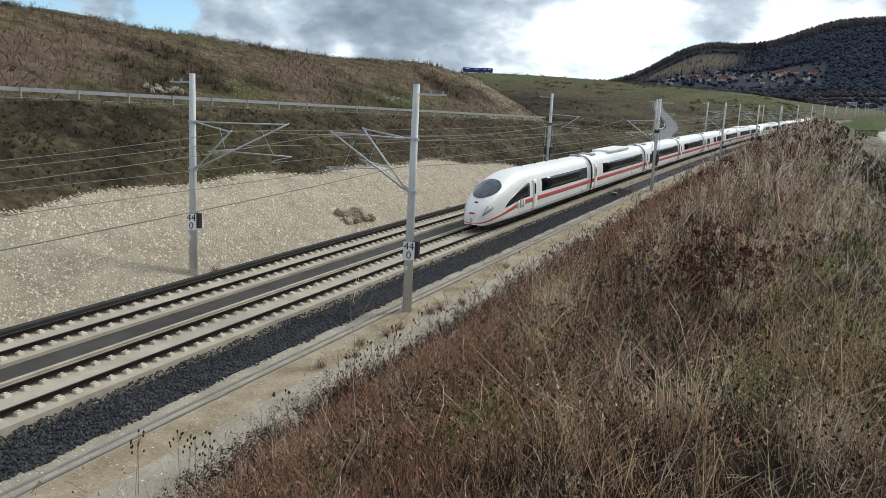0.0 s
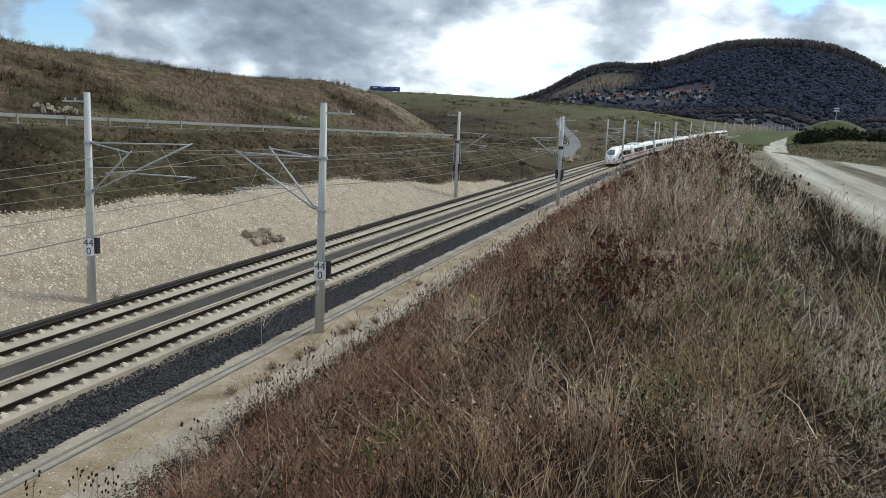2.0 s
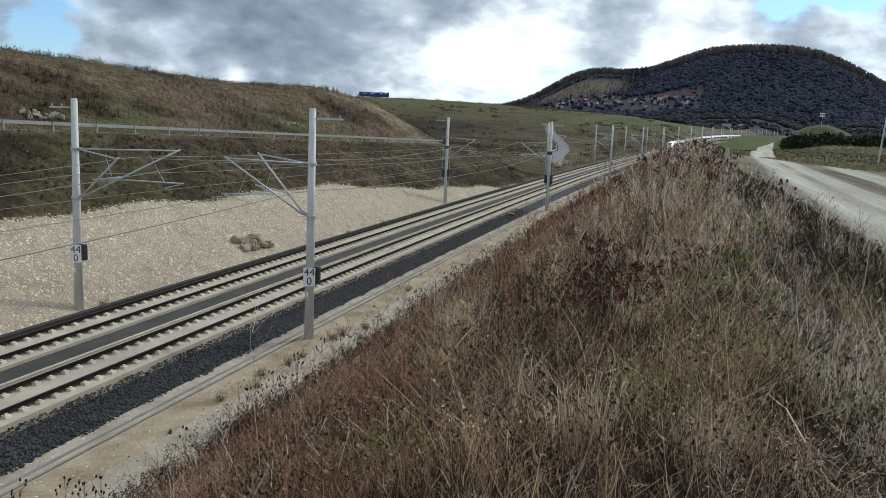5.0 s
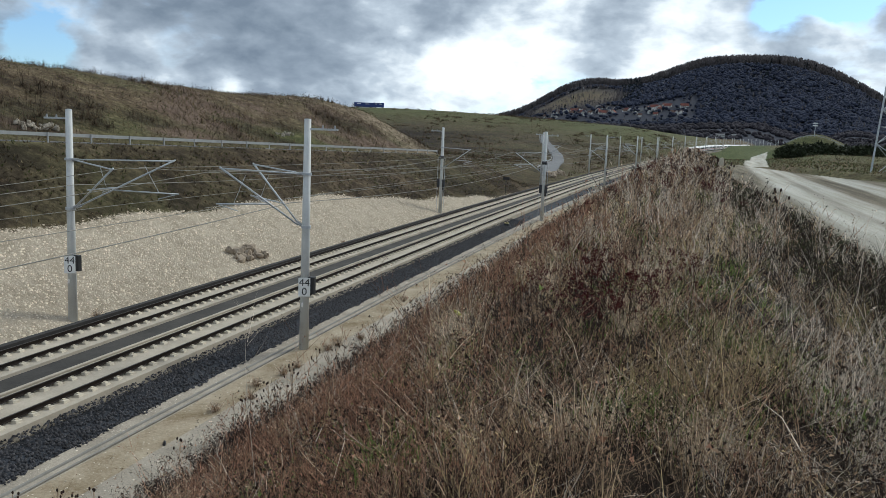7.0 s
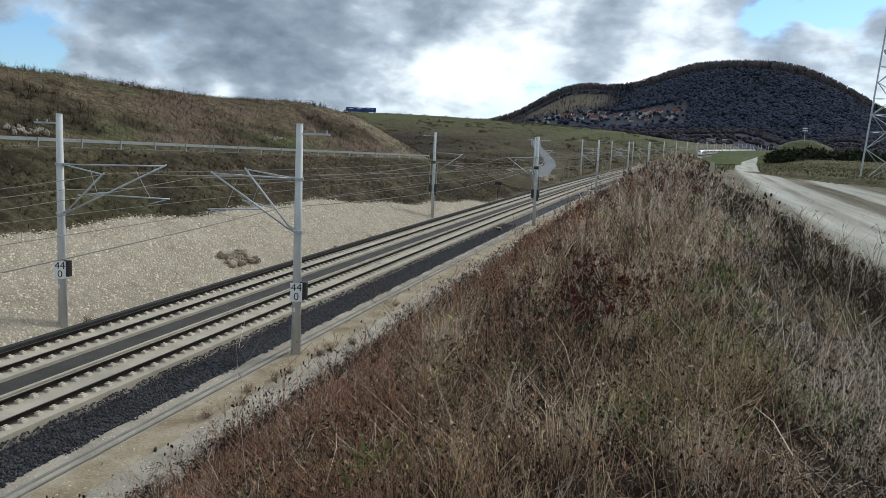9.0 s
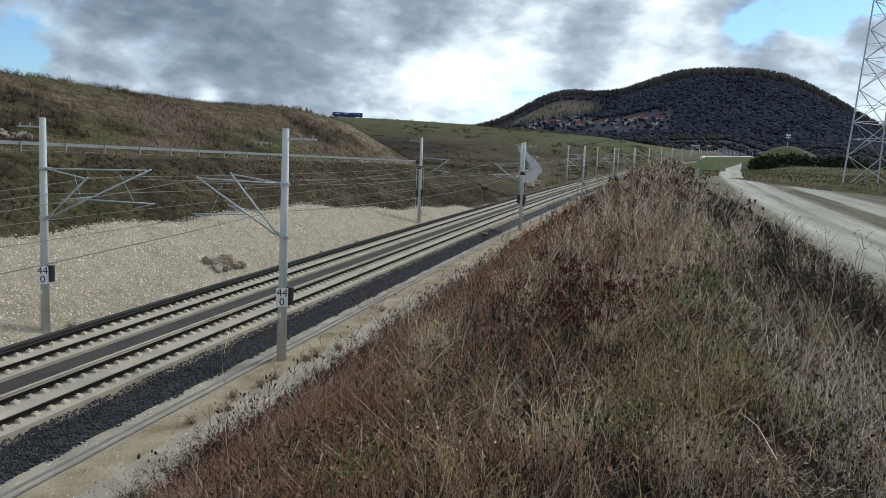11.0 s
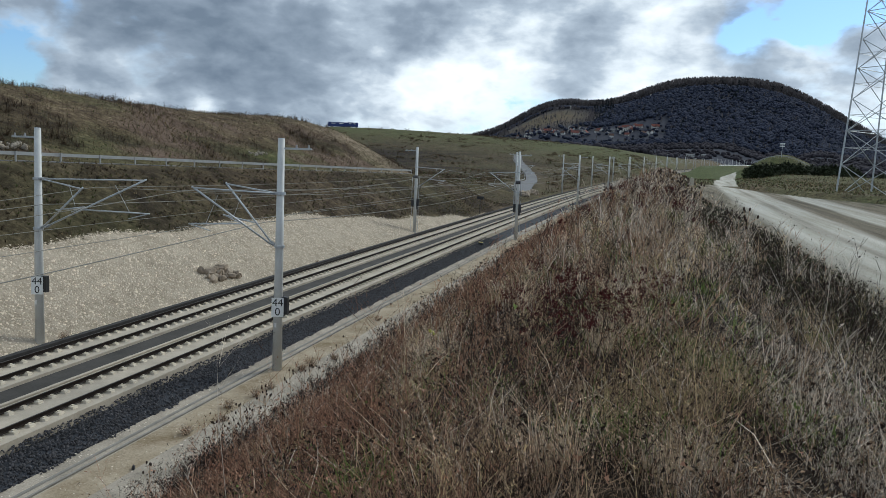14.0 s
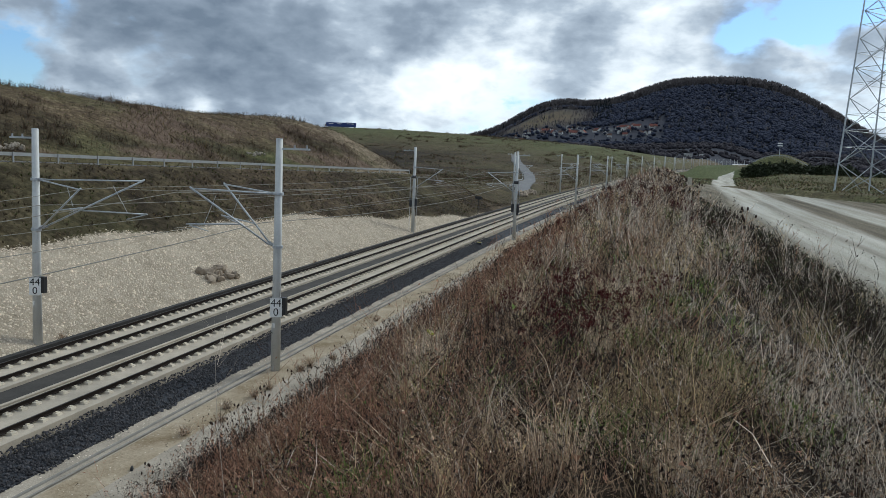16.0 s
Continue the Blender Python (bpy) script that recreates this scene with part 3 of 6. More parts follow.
def cantilever(parent, side, swing, reach, low, rise=0.0):
    """Swivelling bracket of steel tubes over the track; side is the way to the track."""
    t = pose(0, 0, 0, 0, 0, swing)

    def q(x, z):
        return t @ Vector((side * x, 0, z))
    bm = bmesh.new()
    tube(bm, q(0.18, 8.15), q(reach, 8.0 + rise), 0.034, n=8)
    arm = part("top_tube", bm, M_STEEL, parent, smooth=True)
    bm = bmesh.new()
    tube(bm, q(0.55, 5.95), q(reach + 0.1, 8.06 + rise), 0.044, n=8)
    part("diagonal_tube", bm, M_STEEL, parent, smooth=True)
    bm = bmesh.new()
    tube(bm, q(reach * 0.42, 6.72), q(reach + 0.25, 6.62 - low), 0.034, n=8)
    part("registration_tube", bm, M_STEEL, parent, smooth=True)
    bm = bmesh.new()
    tube(bm, q(reach + 0.2, 6.62 - low), q(reach - 0.75, 6.34 - low), 0.024, n=6)
    part("steady_arm", bm, M_STEEL, parent, smooth=True)
    bm = bmesh.new()
    tube(bm, q(reach * 0.72, 7.98), q(reach * 0.86, 6.64 - low), 0.010, n=6)
    part("hanger", bm, M_STEEL, parent)
    for z0, z1, x1 in ((8.16, 8.14, 0.5), (5.75, 5.95, 0.58)):
        bm = bmesh.new()
        tube(bm, q(0.12, z0), q(x1, z1), 0.035, n=8)
        for k in range(4):
            f = 0.35 + 0.14 * k
            a = q(0.12, z0).lerp(q(x1, z1), f)
            b = q(0.12, z0).lerp(q(x1, z1), f + 0.05)
            tube(bm, a, b, 0.07, n=10)
        part("insulator", bm, M_GREYP, parent, "ribbed grey insulator", smooth=False)


def make_mast(u, v, h, side, double, weights, sign, height=10.75):
    e = empty("catenary_mast", line_pose(u, v, h), label="round pale grey concrete railway mast with steel bracket", category="mast", group="masts along the line")
    if sign:
        e["label"] = "round grey concrete railway mast with white kilometre sign"
    if weights:
        e["label"] = "round grey concrete railway mast with dark tension weights"
    bm = bmesh.new()
    tube(bm, (0, 0, -0.6), (0, 0, height), 0.225, 0.15, n=24)
    part("pole", bm, M_MAST, e, smooth=True)
    bm = bmesh.new()
    tube(bm, (0, 0, height), (0, 0, height + 0.03), 0.16, 0.12, n=24)
    part("cap", bm, M_STEEL, e)
    bm = bmesh.new()
    box(bm, -0.12 * side, -1.5 * side, -0.04, 0.04, height - 0.46, height - 0.38) if side < 0 else box(bm, -1.5 * side, -0.12 * side, -0.04, 0.04, height - 0.46, height - 0.38)
    part("crossarm", bm, M_STEEL, e)
    for x in (-0.75, -1.35):
        bm = bmesh.new()
        tube(bm, (x * side, 0, height - 0.38), (x * side, 0, height - 0.24), 0.05, 0.03, n=8)
        part("crossarm_insulator", bm, M_GREYP, e)
    for z in (8.16, 5.75):
        bm = bmesh.new()
        tube(bm, (0, 0, z - 0.06), (0, 0, z + 0.06), 0.235, n=20)
        part("clamp", bm, M_STEEL, e, smooth=False)
    if double:
        cantilever(e, side, 16 if side < 0 else 24, 3.9 if side < 0 else 4.9, 0.0, 0.25)
        cantilever(e, side, -14, 3.3, -0.35, 0.45 if side < 0 else -0.2)
    else:
        cantilever(e, side, 0, 3.5, 0.0)
    if weights:
        for dx in (-0.34, 0.34):
            bm = bmesh.new()
            tube(bm, (dx, -0.1, 3.35), (dx, -0.1, 4.35), 0.17, n=14)
            part("tension_weight", bm, M_DARKST, e, "dark round tension weight")
            bm = bmesh.new()
            tube(bm, (dx, -0.1, 4.3), (dx, -0.1, 6.9), 0.012, n=6)
            part("weight_cable", bm, M_DARKST, e)
            bm = bmesh.new()
            tube(bm, (dx * 1.3, -0.16, 0.4), (dx * 1.3, -0.16, 6.9), 0.02, n=6)
            part("guide_rod", bm, M_STEEL, e)
        bm = bmesh.new()
        tube(bm, (-0.28, -0.12, 6.95), (0.28, -0.12, 6.95), 0.2, n=16)
        part("tension_wheel", bm, M_DARKST, e)
    if sign:
        bm = bmesh.new()
        box(bm, -0.27, 0.27, -0.262, -0.245, 2.55, 3.42, 0.006)
        # turned towards the oncoming side of the line
        turn = pose(0, 0, 0, 0, 0, 22)
        bmesh.ops.transform(bm, matrix=turn, verts=bm.verts)
        plate = part("sign_plate", bm, M_SIGN, e, "white plate with black kilometre figures")
        for body, z in (("44", 3.19), ("0", 2.77)):
            me = text_mesh(body, 0.50)
            me.transform(turn @ Matrix.Translation((0, -0.265, z)) @ pose(0, 0, 0, 90))
            me.materials.clear()
            me.materials.append(M_BLACK)
            o = new("figure", me)
            o.parent = plate
        bm = bmesh.new()
        box(bm, 0.22, 0.50, -0.12, 0.12, 2.66, 3.46, 0.02)
        part("equipment_box", bm, M_BLACK, e, "black box strapped to the mast")
        bm = bmesh.new()
        box(bm, -0.04, 0.04, -0.25, -0.21, 2.05, 2.25)
        part("tag", bm, M_SIGN, e)
    else:
        bm = bmesh.new()
        box(bm, 0.16, 0.36, -0.1, 0.1, 3.0, 3.6, 0.02)
        part("equipment_box", bm, M_BLACK, e)
    return e


def build_masts():
    for k, v in enumerate(MAST_V):
        make_mast(4.28, v + (1.0 if k == 0 else 0.2), -0.92, -1, k in (0, 3), k == 1, k == 0, 10.6)
        make_mast(-8.05, v - (1.3 if k == 1 else 0.0), -0.72, 1, k in (0, 3), k == 1, k == 0, 10.55)


def wire(name, pts, r, label):
    cu = bpy.data.curves.new(name, "CURVE")
    cu.dimensions, cu.bevel_depth, cu.bevel_resolution = "3D", r, 1
    sp = cu.splines.new("POLY")
    sp.points.add(len(pts) - 1)
    for p, q in zip(sp.points, pts):
        p.co = (*q, 1)
    cu.materials.append(M_WIRE)
    me_ob = new(name, cu)
    return tagged(me_ob, label=label, category="wire", group="overhead wires")


def build_wires():
    span = 59.6
    for u0 in (0.0, -SPACING):
        top, low, drops = [], [], []
        for k in range(-1, 18):
            v0 = MAST_V[0] + span * k
            zig = 0.3 if k % 2 else -0.3
            for i in range(12):
                f = i / 12
                sag = 4 * f * (1 - f)
                u = u0 + zig * (1 - 2 * f)
                top.append(at(u, v0 + span * f, 7.15 - 1.05 * sag))
                low.append(at(u, v0 + span * f, 5.42 - 0.05 * sag))
                if i in (2, 4, 6, 8, 10) and k < 8:
                    drops.append((top[-1], low[-1]))
        wire("messenger_wire", top, 0.014, "grey sagging messenger wire above the track")
        c = wire("contact_wire", low, 0.013, "grey overhead contact wire above the track")
        for a, d in drops:
            bm = bmesh.new()
            tube(bm, a, d, 0.007, n=4)
            part("dropper", bm, M_WIRE, c)
    # earth wires and anchor wires
    for u, h, sag in ((4.05, 6.0, 0.7), (-7.8, 6.2, 0.7)):
        pts = [at(u, MAST_V[0] + span * (k + i / 10), h - sag * 4 * (i / 10) * (1 - i / 10)) for k in range(-1, 10) for i in range(10)]
        wire("earth_wire", pts, 0.017, "grey sagging earth wire from mast to mast")
    for a, b in (((-0.6, MAST_V[0], 7.2), (3.9, MAST_V[1], 6.1)), ((-4.0, MAST_V[0], 7.2), (-7.7, MAST_V[1], 6.3)), ((-0.4, MAST_V[0], 5.5), (3.9, MAST_V[1], 5.9))):
        pts = []
        for i in range(13):
            f = i / 12
            pts.append(at(a[0] + (b[0] - a[0]) * f, a[1] + (b[1] - a[1]) * f, a[2] + (b[2] - a[2]) * f - 0.9 * f * (1 - f)))
        wire("anchor_wire", pts, 0.013, "grey wire running to the anchor mast")


# ---- the train ----
# section of the body from the right skirt over the roof: (half width, height)
SECT = [(1.34, 0.50), (1.41, 0.60), (1.45, 0.86), (1.475, 1.25), (1.475, 1.75), (1.455, 2.20), (1.41, 2.60), (1.33, 2.95), (1.20, 3.25), (1.00, 3.50), (0.74, 3.70), (0.42, 3.82), (0.0, 3.86)]


def sect(q):
    """q from 0 (skirt) to 1 (roof ridge)."""
    x = np.clip(q, 0, 1) * (len(SECT) - 1)
    i = np.minimum(np.floor(x).astype(int), len(SECT) - 2)
    f = x - i
    s = np.array(SECT)
    return s[i, 0] + (s[i + 1, 0] - s[i, 0]) * f, s[i, 1] + (s[i + 1, 1] - s[i, 1]) * f


def q_of_z(z):
    zs = [p[1] for p in SECT]
    return np.interp(z, zs, np.linspace(0, 1, len(SECT)))


def nose_shape(d):
    """Width scale, roof height and skirt height at d metres behind the tip."""
    t = np.clip(d / 7.2, 0, 1)
    w = np.clip(1 - (1 - np.clip(d / 5.0, 0, 1)) ** 2.2, 0, 1) ** 0.40
    roof = 0.95 + 2.91 * np.sin(t * math.pi / 2) ** 0.60
    skirt = 0.50 - 0.16 * (1 - np.clip(d / 2.6, 0, 1)) + 0.12 * (1 - np.clip(d / 0.5, 0, 1)) ** 2
    return 0.02 + 0.98 * w, roof, skirt


def body_point(y, q, side, nose, out=0.0):
    """A point of the shell: y along the car from its nose end, q up the section, side -1 or 1."""
    y, q = np.asarray(y, float), np.asarray(q, float)
    x, z = sect(q)
    if nose:
        w, roof, skirt = nose_shape(y)
        z = skirt + (z - 0.50) / 3.36 * (roof - skirt)
        x = x * w
    return np.stack([side * (x + out), y + 0 * x, z + out * np.clip((q - 0.5) * 1.6, 0, 1)], -1)


def shell_patch(name, material, parent, ys, qlo, qhi, side, nose, out, nq=5, label="", flip=False):
    """A panel that follows the shell, a little proud of it; qlo and qhi may change along the car."""
    ys = np.asarray(ys, float)
    lo = np.broadcast_to(np.asarray(qlo, float), ys.shape)
    hi = np.broadcast_to(np.asarray(qhi, float), ys.shape)
    ts = np.linspace(0, 1, nq)
    grid = np.array([[body_point(y, a + (b - a) * t, side, nose, out) for t in ts] for y, a, b in zip(ys, lo, hi)])
    back = grid.copy()
    back[..., 0] -= side * 0.03
    n = len(ys) * nq
    verts = np.concatenate([grid.reshape(-1, 3), back.reshape(-1, 3)])
    faces = []
    for i in range(len(ys) - 1):
        for j in range(nq - 1):
            a = i * nq + j
            faces.append((a, a + 1, a + nq + 1, a + nq))
    rim = [i * nq for i in range(len(ys))] + [(len(ys) - 1) * nq + j for j in range(1, nq)] + [i * nq + nq - 1 for i in range(len(ys) - 2, -1, -1)] + [j for j in range(nq - 2, 0, -1)]
    for a, b in zip(rim, rim[1:] + rim[:1]):
        faces.append((a, b, b + n, a + n))
    me = mesh_object(name, verts, faces, material, smooth=True, parent=parent, label=label)
    return me


def make_car(kind, length, restaurant=False, pantograph=False):
    """A car from y = 0 to y = length; kind 'end' has its nose at y = 0, 'mid' two flat ends."""
    nose = kind == "end"
    e = empty("train_car", Matrix(), label="white high-speed train car with red stripe and dark window band", category="train car", group="cars of the train")
    if nose:
        e["label"] = "streamlined white high-speed train end car with red stripe"
    ys = np.concatenate([np.array([0, .01, .03, .07, .14, .25, .45, .7, 1.0, 1.4, 1.8, 2.3, 2.8, 3.4, 4.0, 4.7, 5.4, 6.2, 7.2]), np.linspace(8.5, length - 0.28, 10)]) if nose else np.linspace(0.28, length - 0.28, 12)
    qs = np.linspace(0, 1, 25)
    ring = [(q, 1) for q in qs] + [(q, -1) for q in qs[::-1][1:]]
    verts, faces, nr = [], [], len(ring)
    for y in ys:
        verts += [body_point(y, q, s, nose).tolist() for q, s in ring]
    for i in range(len(ys) - 1):
        for j in range(nr - 1):
            a = i * nr + j
            faces.append((a, a + 1, a + nr + 1, a + nr))
    faces.append(tuple(range(nr)))
    faces.append(tuple(reversed(range((len(ys) - 1) * nr, len(ys) * nr))))
    mesh_object("body", verts, faces, M_BODY, smooth=True, parent=e)
    for s in (1, -1):
        z0, z1 = q_of_z(1.30), q_of_z(1.64)
        if nose:
            yy = np.concatenate([np.array([0.0, .01, .03, .07, .14, .25, .4, .6, .9, 1.2]), np.linspace(1.5, 6, 10), np.linspace(6.6, length - 0.3, 6)])
            dip = q_of_z(1.02) + (z0 - q_of_z(1.02)) * sm(yy, 0.4, 6.0)
            shell_patch("red_stripe", M_RED, e, yy, dip, dip + (z1 - z0) * (0.85 + 0.15 * sm(yy, 1, 6)), s, True, 0.010)
            # lettering as plain bars
            shell_patch("lettering_patch", M_BODY, e, np.linspace(4.9, 6.7, 3), z0 - 0.005, z1 + 0.006, s, True, 0.016)
            for k in range(3):
                y0 = 5.05 + 0.55 * k
                shell_patch("lettering_bar", M_GREYP, e, [y0, y0 + (0.14 if k == 0 else 0.34)], q_of_z(1.12), q_of_z(1.80), s, True, 0.022, label="grey lettering block")
            # cab side window, then the saloon windows
            yy = np.linspace(2.9, 7.7, 12)
            f = np.linspace(0, 1, 12)
            shell_patch("cab_side_window", M_GLASS, e, yy, q_of_z(1.72) + 0.012 * f, q_of_z(1.80) + (q_of_z(2.86) - q_of_z(1.80)) * f ** 0.6, s, True, 0.014, label="long pointed dark cab window")
            doors, wins = ((8.5, 9.5),), ((10.6, length - 1.7),)
        else:
            shell_patch("red_stripe", M_RED, e, np.linspace(0.3, length - 0.3, 8), z0, z1, s, False, 0.010)
            doors = ((1.0, 2.0),)
            wins = ((4.2, length - 1.6),) if not restaurant else ((3.6, 6.6), (11.5, 15.0), (16.4, length - 1.6))
        for a, b in wins:
            shell_patch("window_band", M_GLASS, e, np.linspace(a, b, 6), q_of_z(1.90), q_of_z(2.90), s, nose, 0.012, label="continuous dark glass window band")
        for a, b in doors:
            dr = shell_patch("door", M_BODY, e, [a, b], q_of_z(0.62), q_of_z(2.98), s, nose, 0.02, nq=12)
            shell_patch("door_window", M_GLASS, dr, [a + 0.32, b - 0.32], q_of_z(1.85), q_of_z(2.68), s, nose, 0.028)
            for yy in (a - 0.03, b + 0.03):
                shell_patch("door_seam", M_GREYP, dr, [yy - 0.025, yy + 0.025], q_of_z(0.6), q_of_z(3.0), s, nose, 0.012, nq=12)
        shell_patch("skirt_line", M_GREYP, e, np.linspace(2.4 if nose else 0.3, length - 0.3, 8), q_of_z(0.72), q_of_z(0.76), s, nose, 0.008, nq=2)
    if nose:
        # windscreen over the slope of the nose
        n1, n2 = 7, 28
        vv, ff = [], []
        for i in range(n1 + 1):
            for j in range(n2):
                a = 2 * math.pi * j / n2
                r = i / n1
                d = 2.40 + 1.28 * r * math.cos(a)
                across = 0.265 * r * math.sin(a) * (1.0 + 0.10 * math.cos(a))
                p = body_point(d, 1 - abs(across), 1 if across >= 0 else -1, True, 0.0)
                p = p + np.array([0.25 * p[0] * 0.05, -0.012, 0.02])
                vv.append(p.tolist())
        for i in range(n1):
            for j in range(n2):
                k = (j + 1) % n2
                ff.append((i * n2 + j, i * n2 + k, (i + 1) * n2 + k, (i + 1) * n2 + j))
        mesh_object("windscreen", vv, ff, M_SCREEN, smooth=True, parent=e, label="large oval dark windscreen")
        for s in (1, -1):
            lamp = shell_patch("headlight", M_GREYP, e, np.linspace(0.35, 1.35, 5), 0.46, 0.46 + 0.20 * np.sin(np.linspace(0.25, 2.9, 5)), s, True, 0.014, label="slanted dark headlight housing")
            shell_patch("headlight_lens", M_LAMP, lamp, np.linspace(0.55, 1.1, 4), 0.50, 0.60, s, True, 0.022)
        bm = bmesh.new()
        box(bm, -0.12, 0.12, 0.70, 0.80, 1.84, 2.0, 0.02)
        part("nose_lamp", bm, M_DARKST, e)
        bm = bmesh.new()
        box(bm, -0.2, 0.2, 0.02, 0.12, 1.2, 1.3)
        part("red_badge", bm, M_RED, e, "small red badge block")
        bm = bmesh.new()
        box(bm, -0.95, 0.95, 1.15, 3.6, 0.16, 0.46, 0.08)
        part("pilot", bm, M_UNDER, e, "dark track guard under the nose")
    bogies = (5.0, length - 3.7) if nose else (3.7, length - 3.7)
    bm = bmesh.new()
    box(bm, -1.22, 1.22, 3.0 if nose else 0.6, length - 0.6, 0.30, 0.62, 0.05)
    part("underframe", bm, M_UNDER, e, "grimy dark underframe")
    for yb in bogies:
        bm = bmesh.new()
        box(bm, -1.1, 1.1, yb - 1.6, yb + 1.6, 0.28, 0.62, 0.05)
        bogie = part("bogie", bm, M_UNDER, e)
        for dy in (-1.25, 1.25):
            for s in (-1, 1):
                bm = bmesh.new()
                tube(bm, (s * 0.69, yb + dy, 0.46), (s * 0.83, yb + dy, 0.46), 0.46, n=20)
                part("wheel", bm, M_DARKST, bogie)
    ends = ((length - 0.28, length),) if nose else ((0, 0.28), (length - 0.28, length))
    for a, b in ends:
        vv, ff = [], []
        qq = np.linspace(0.06, 1, 14)
        rr = [(q, 1) for q in qq] + [(q, -1) for q in qq[::-1][1:]]
        for y, k in ((a, 0.965), ((a + b) / 2, 0.93), (b, 0.965)):
            for q, s in rr:
                p = body_point(10.0, q, s, False)
                vv.append((p[0] * k, y, (p[2] - 2) * k + 2))
        m = len(rr)
        for i in range(2):
            for j in range(m - 1):
                ff.append((i * m + j, i * m + j + 1, (i + 1) * m + j + 1, (i + 1) * m + j))
        mesh_object("bellows", vv, ff, M_BELLOW, smooth=True, parent=e, label="black rubber gangway bellows")
    # roof gear
    if not nose:
        bm = bmesh.new()
        box(bm, -0.7, 0.7, 2.0, 3.6, 3.72, 3.92, 0.06)
        part("roof_unit", bm, M_GREYP, e)
    for k in range(4):
        bm = bmesh.new()
        tube(bm, (0, 9.5 + 3.1 * k, 3.84), (0, 9.5 + 3.1 * k, 4.0), 0.05, 0.02, n=8)
        part("roof_antenna", bm, M_DARKST, e)
    bm = bmesh.new()
    box(bm, -0.5, 0.5, length - 1.6, length - 0.9, 3.72, 4.0, 0.05)
    part("roof_box", bm, M_GREYP, e)
    if pantograph:
        bm = bmesh.new()
        box(bm, -0.95, 0.95, 8.0, 17.5, 3.68, 4.02, 0.12)
        part("roof_fairing", bm, M_BODY, e, "long white roof fairing")
        bm = bmesh.new()
        for s in (-0.4, 0.4):
            tube(bm, (s, 18.4, 3.9), (s * 0.6, 19.9, 4.35), 0.035, n=6)
            tube(bm, (s * 0.6, 19.9, 4.35), (s * 1.4, 18.6, 4.5), 0.03, n=6)
        box(bm, -0.9, 0.9, 18.5, 18.7, 4.48, 4.55)
        part("pantograph", bm, M_DARKST, e, "folded dark pantograph")
    return e


def car_pose(s, flip=False):
    """The pose of a car whose rear end stands s metres along the line."""
    s2 = s + 24.6
    a, b = Vector(at(0, s)), Vector(at(0, s2))
    d = b - a
    yaw = -math.degrees(math.atan2(d.x, d.y))
    pitch = math.degrees(math.atan2(d.z, math.hypot(d.x, d.y)))
    m = Matrix.Translation(a) @ pose(0, 0, 0, pitch, 0, yaw)
    return m


TRAIN = []      # (car, metres behind its rear end that its frame stands ahead of the train's tail, turned about)
END_LEN, MID_LEN = 25.7, 24.775


def build_train():
    end = make_car("end", END_LEN)
    mid = make_car("mid", MID_LEN)
    pan = make_car("mid", MID_LEN, pantograph=True)
    rest = make_car("mid", MID_LEN, restaurant=True)
    used = set()
    s = 0.0
    for unit in range(2):
        plan = [end, pan, mid, mid, rest, mid, pan, end]
        for i, proto in enumerate(plan):
            car = proto if proto.name not in used else copy_thing(proto, Matrix())
            used.add(proto.name)
            length = END_LEN if proto is end else MID_LEN
            TRAIN.append((car, s, i == 7, length))
            s += length
        s += 0.25


TAIL = [(0, 48.0), (1, 104.5), (2, 162.6), (3, 221.5), (4, 279.5), (6, 395.5), (8, 511), (10, 627), (12, 742), (14, 858), (16, 974)]


def tail(t):
    ts, ss = zip(*TAIL)
    return float(np.interp(t, ts, ss))


build_supports()
build_masts()
build_wires()
build_train()


# ---- left bank: guardrail, lane, rocks ----
def ribbon(name, pts, width, material, lift, label, category, sub=8):
    """A strip of road laid on the ground along u, v points."""
    pts = [Vector((a, b)) for a, b in pts]
    line = []
    for i in range(len(pts) - 1):
        p0, p1, p2, p3 = pts[max(i - 1, 0)], pts[i], pts[i + 1], pts[min(i + 2, len(pts) - 1)]
        for k in range(sub):
            t = k / sub
            line.append(0.5 * ((2 * p1) + (p2 - p0) * t + (2 * p0 - 5 * p1 + 4 * p2 - p3) * t * t + (3 * p1 - p0 - 3 * p2 + p3) * t ** 3))
    line.append(pts[-1])
    verts, faces, n = [], [], 5
    for i, p in enumerate(line):
        d = (line[min(i + 1, len(line) - 1)] - line[max(i - 1, 0)]).normalized()
        s = Vector((d.y, -d.x))
        for j in range(n):
            q = p + s * width * (j / (n - 1) - 0.5)
            verts.append(place(q.x, q.y, lift))
        for j in (n - 1, 0):
            q = p + s * width * (j / (n - 1) - 0.5)
            verts.append(place(q.x, q.y, lift - 0.5))
    m = n + 2
    for i in range(len(line) - 1):
        for j in range(m):
            k = (j + 1) % m
            faces.append((i * m + j, i * m + k, (i + 1) * m + k, (i + 1) * m + j))
    return tagged(mesh_object(name, verts, faces, material), label=label, category=category, kind="structure"), line


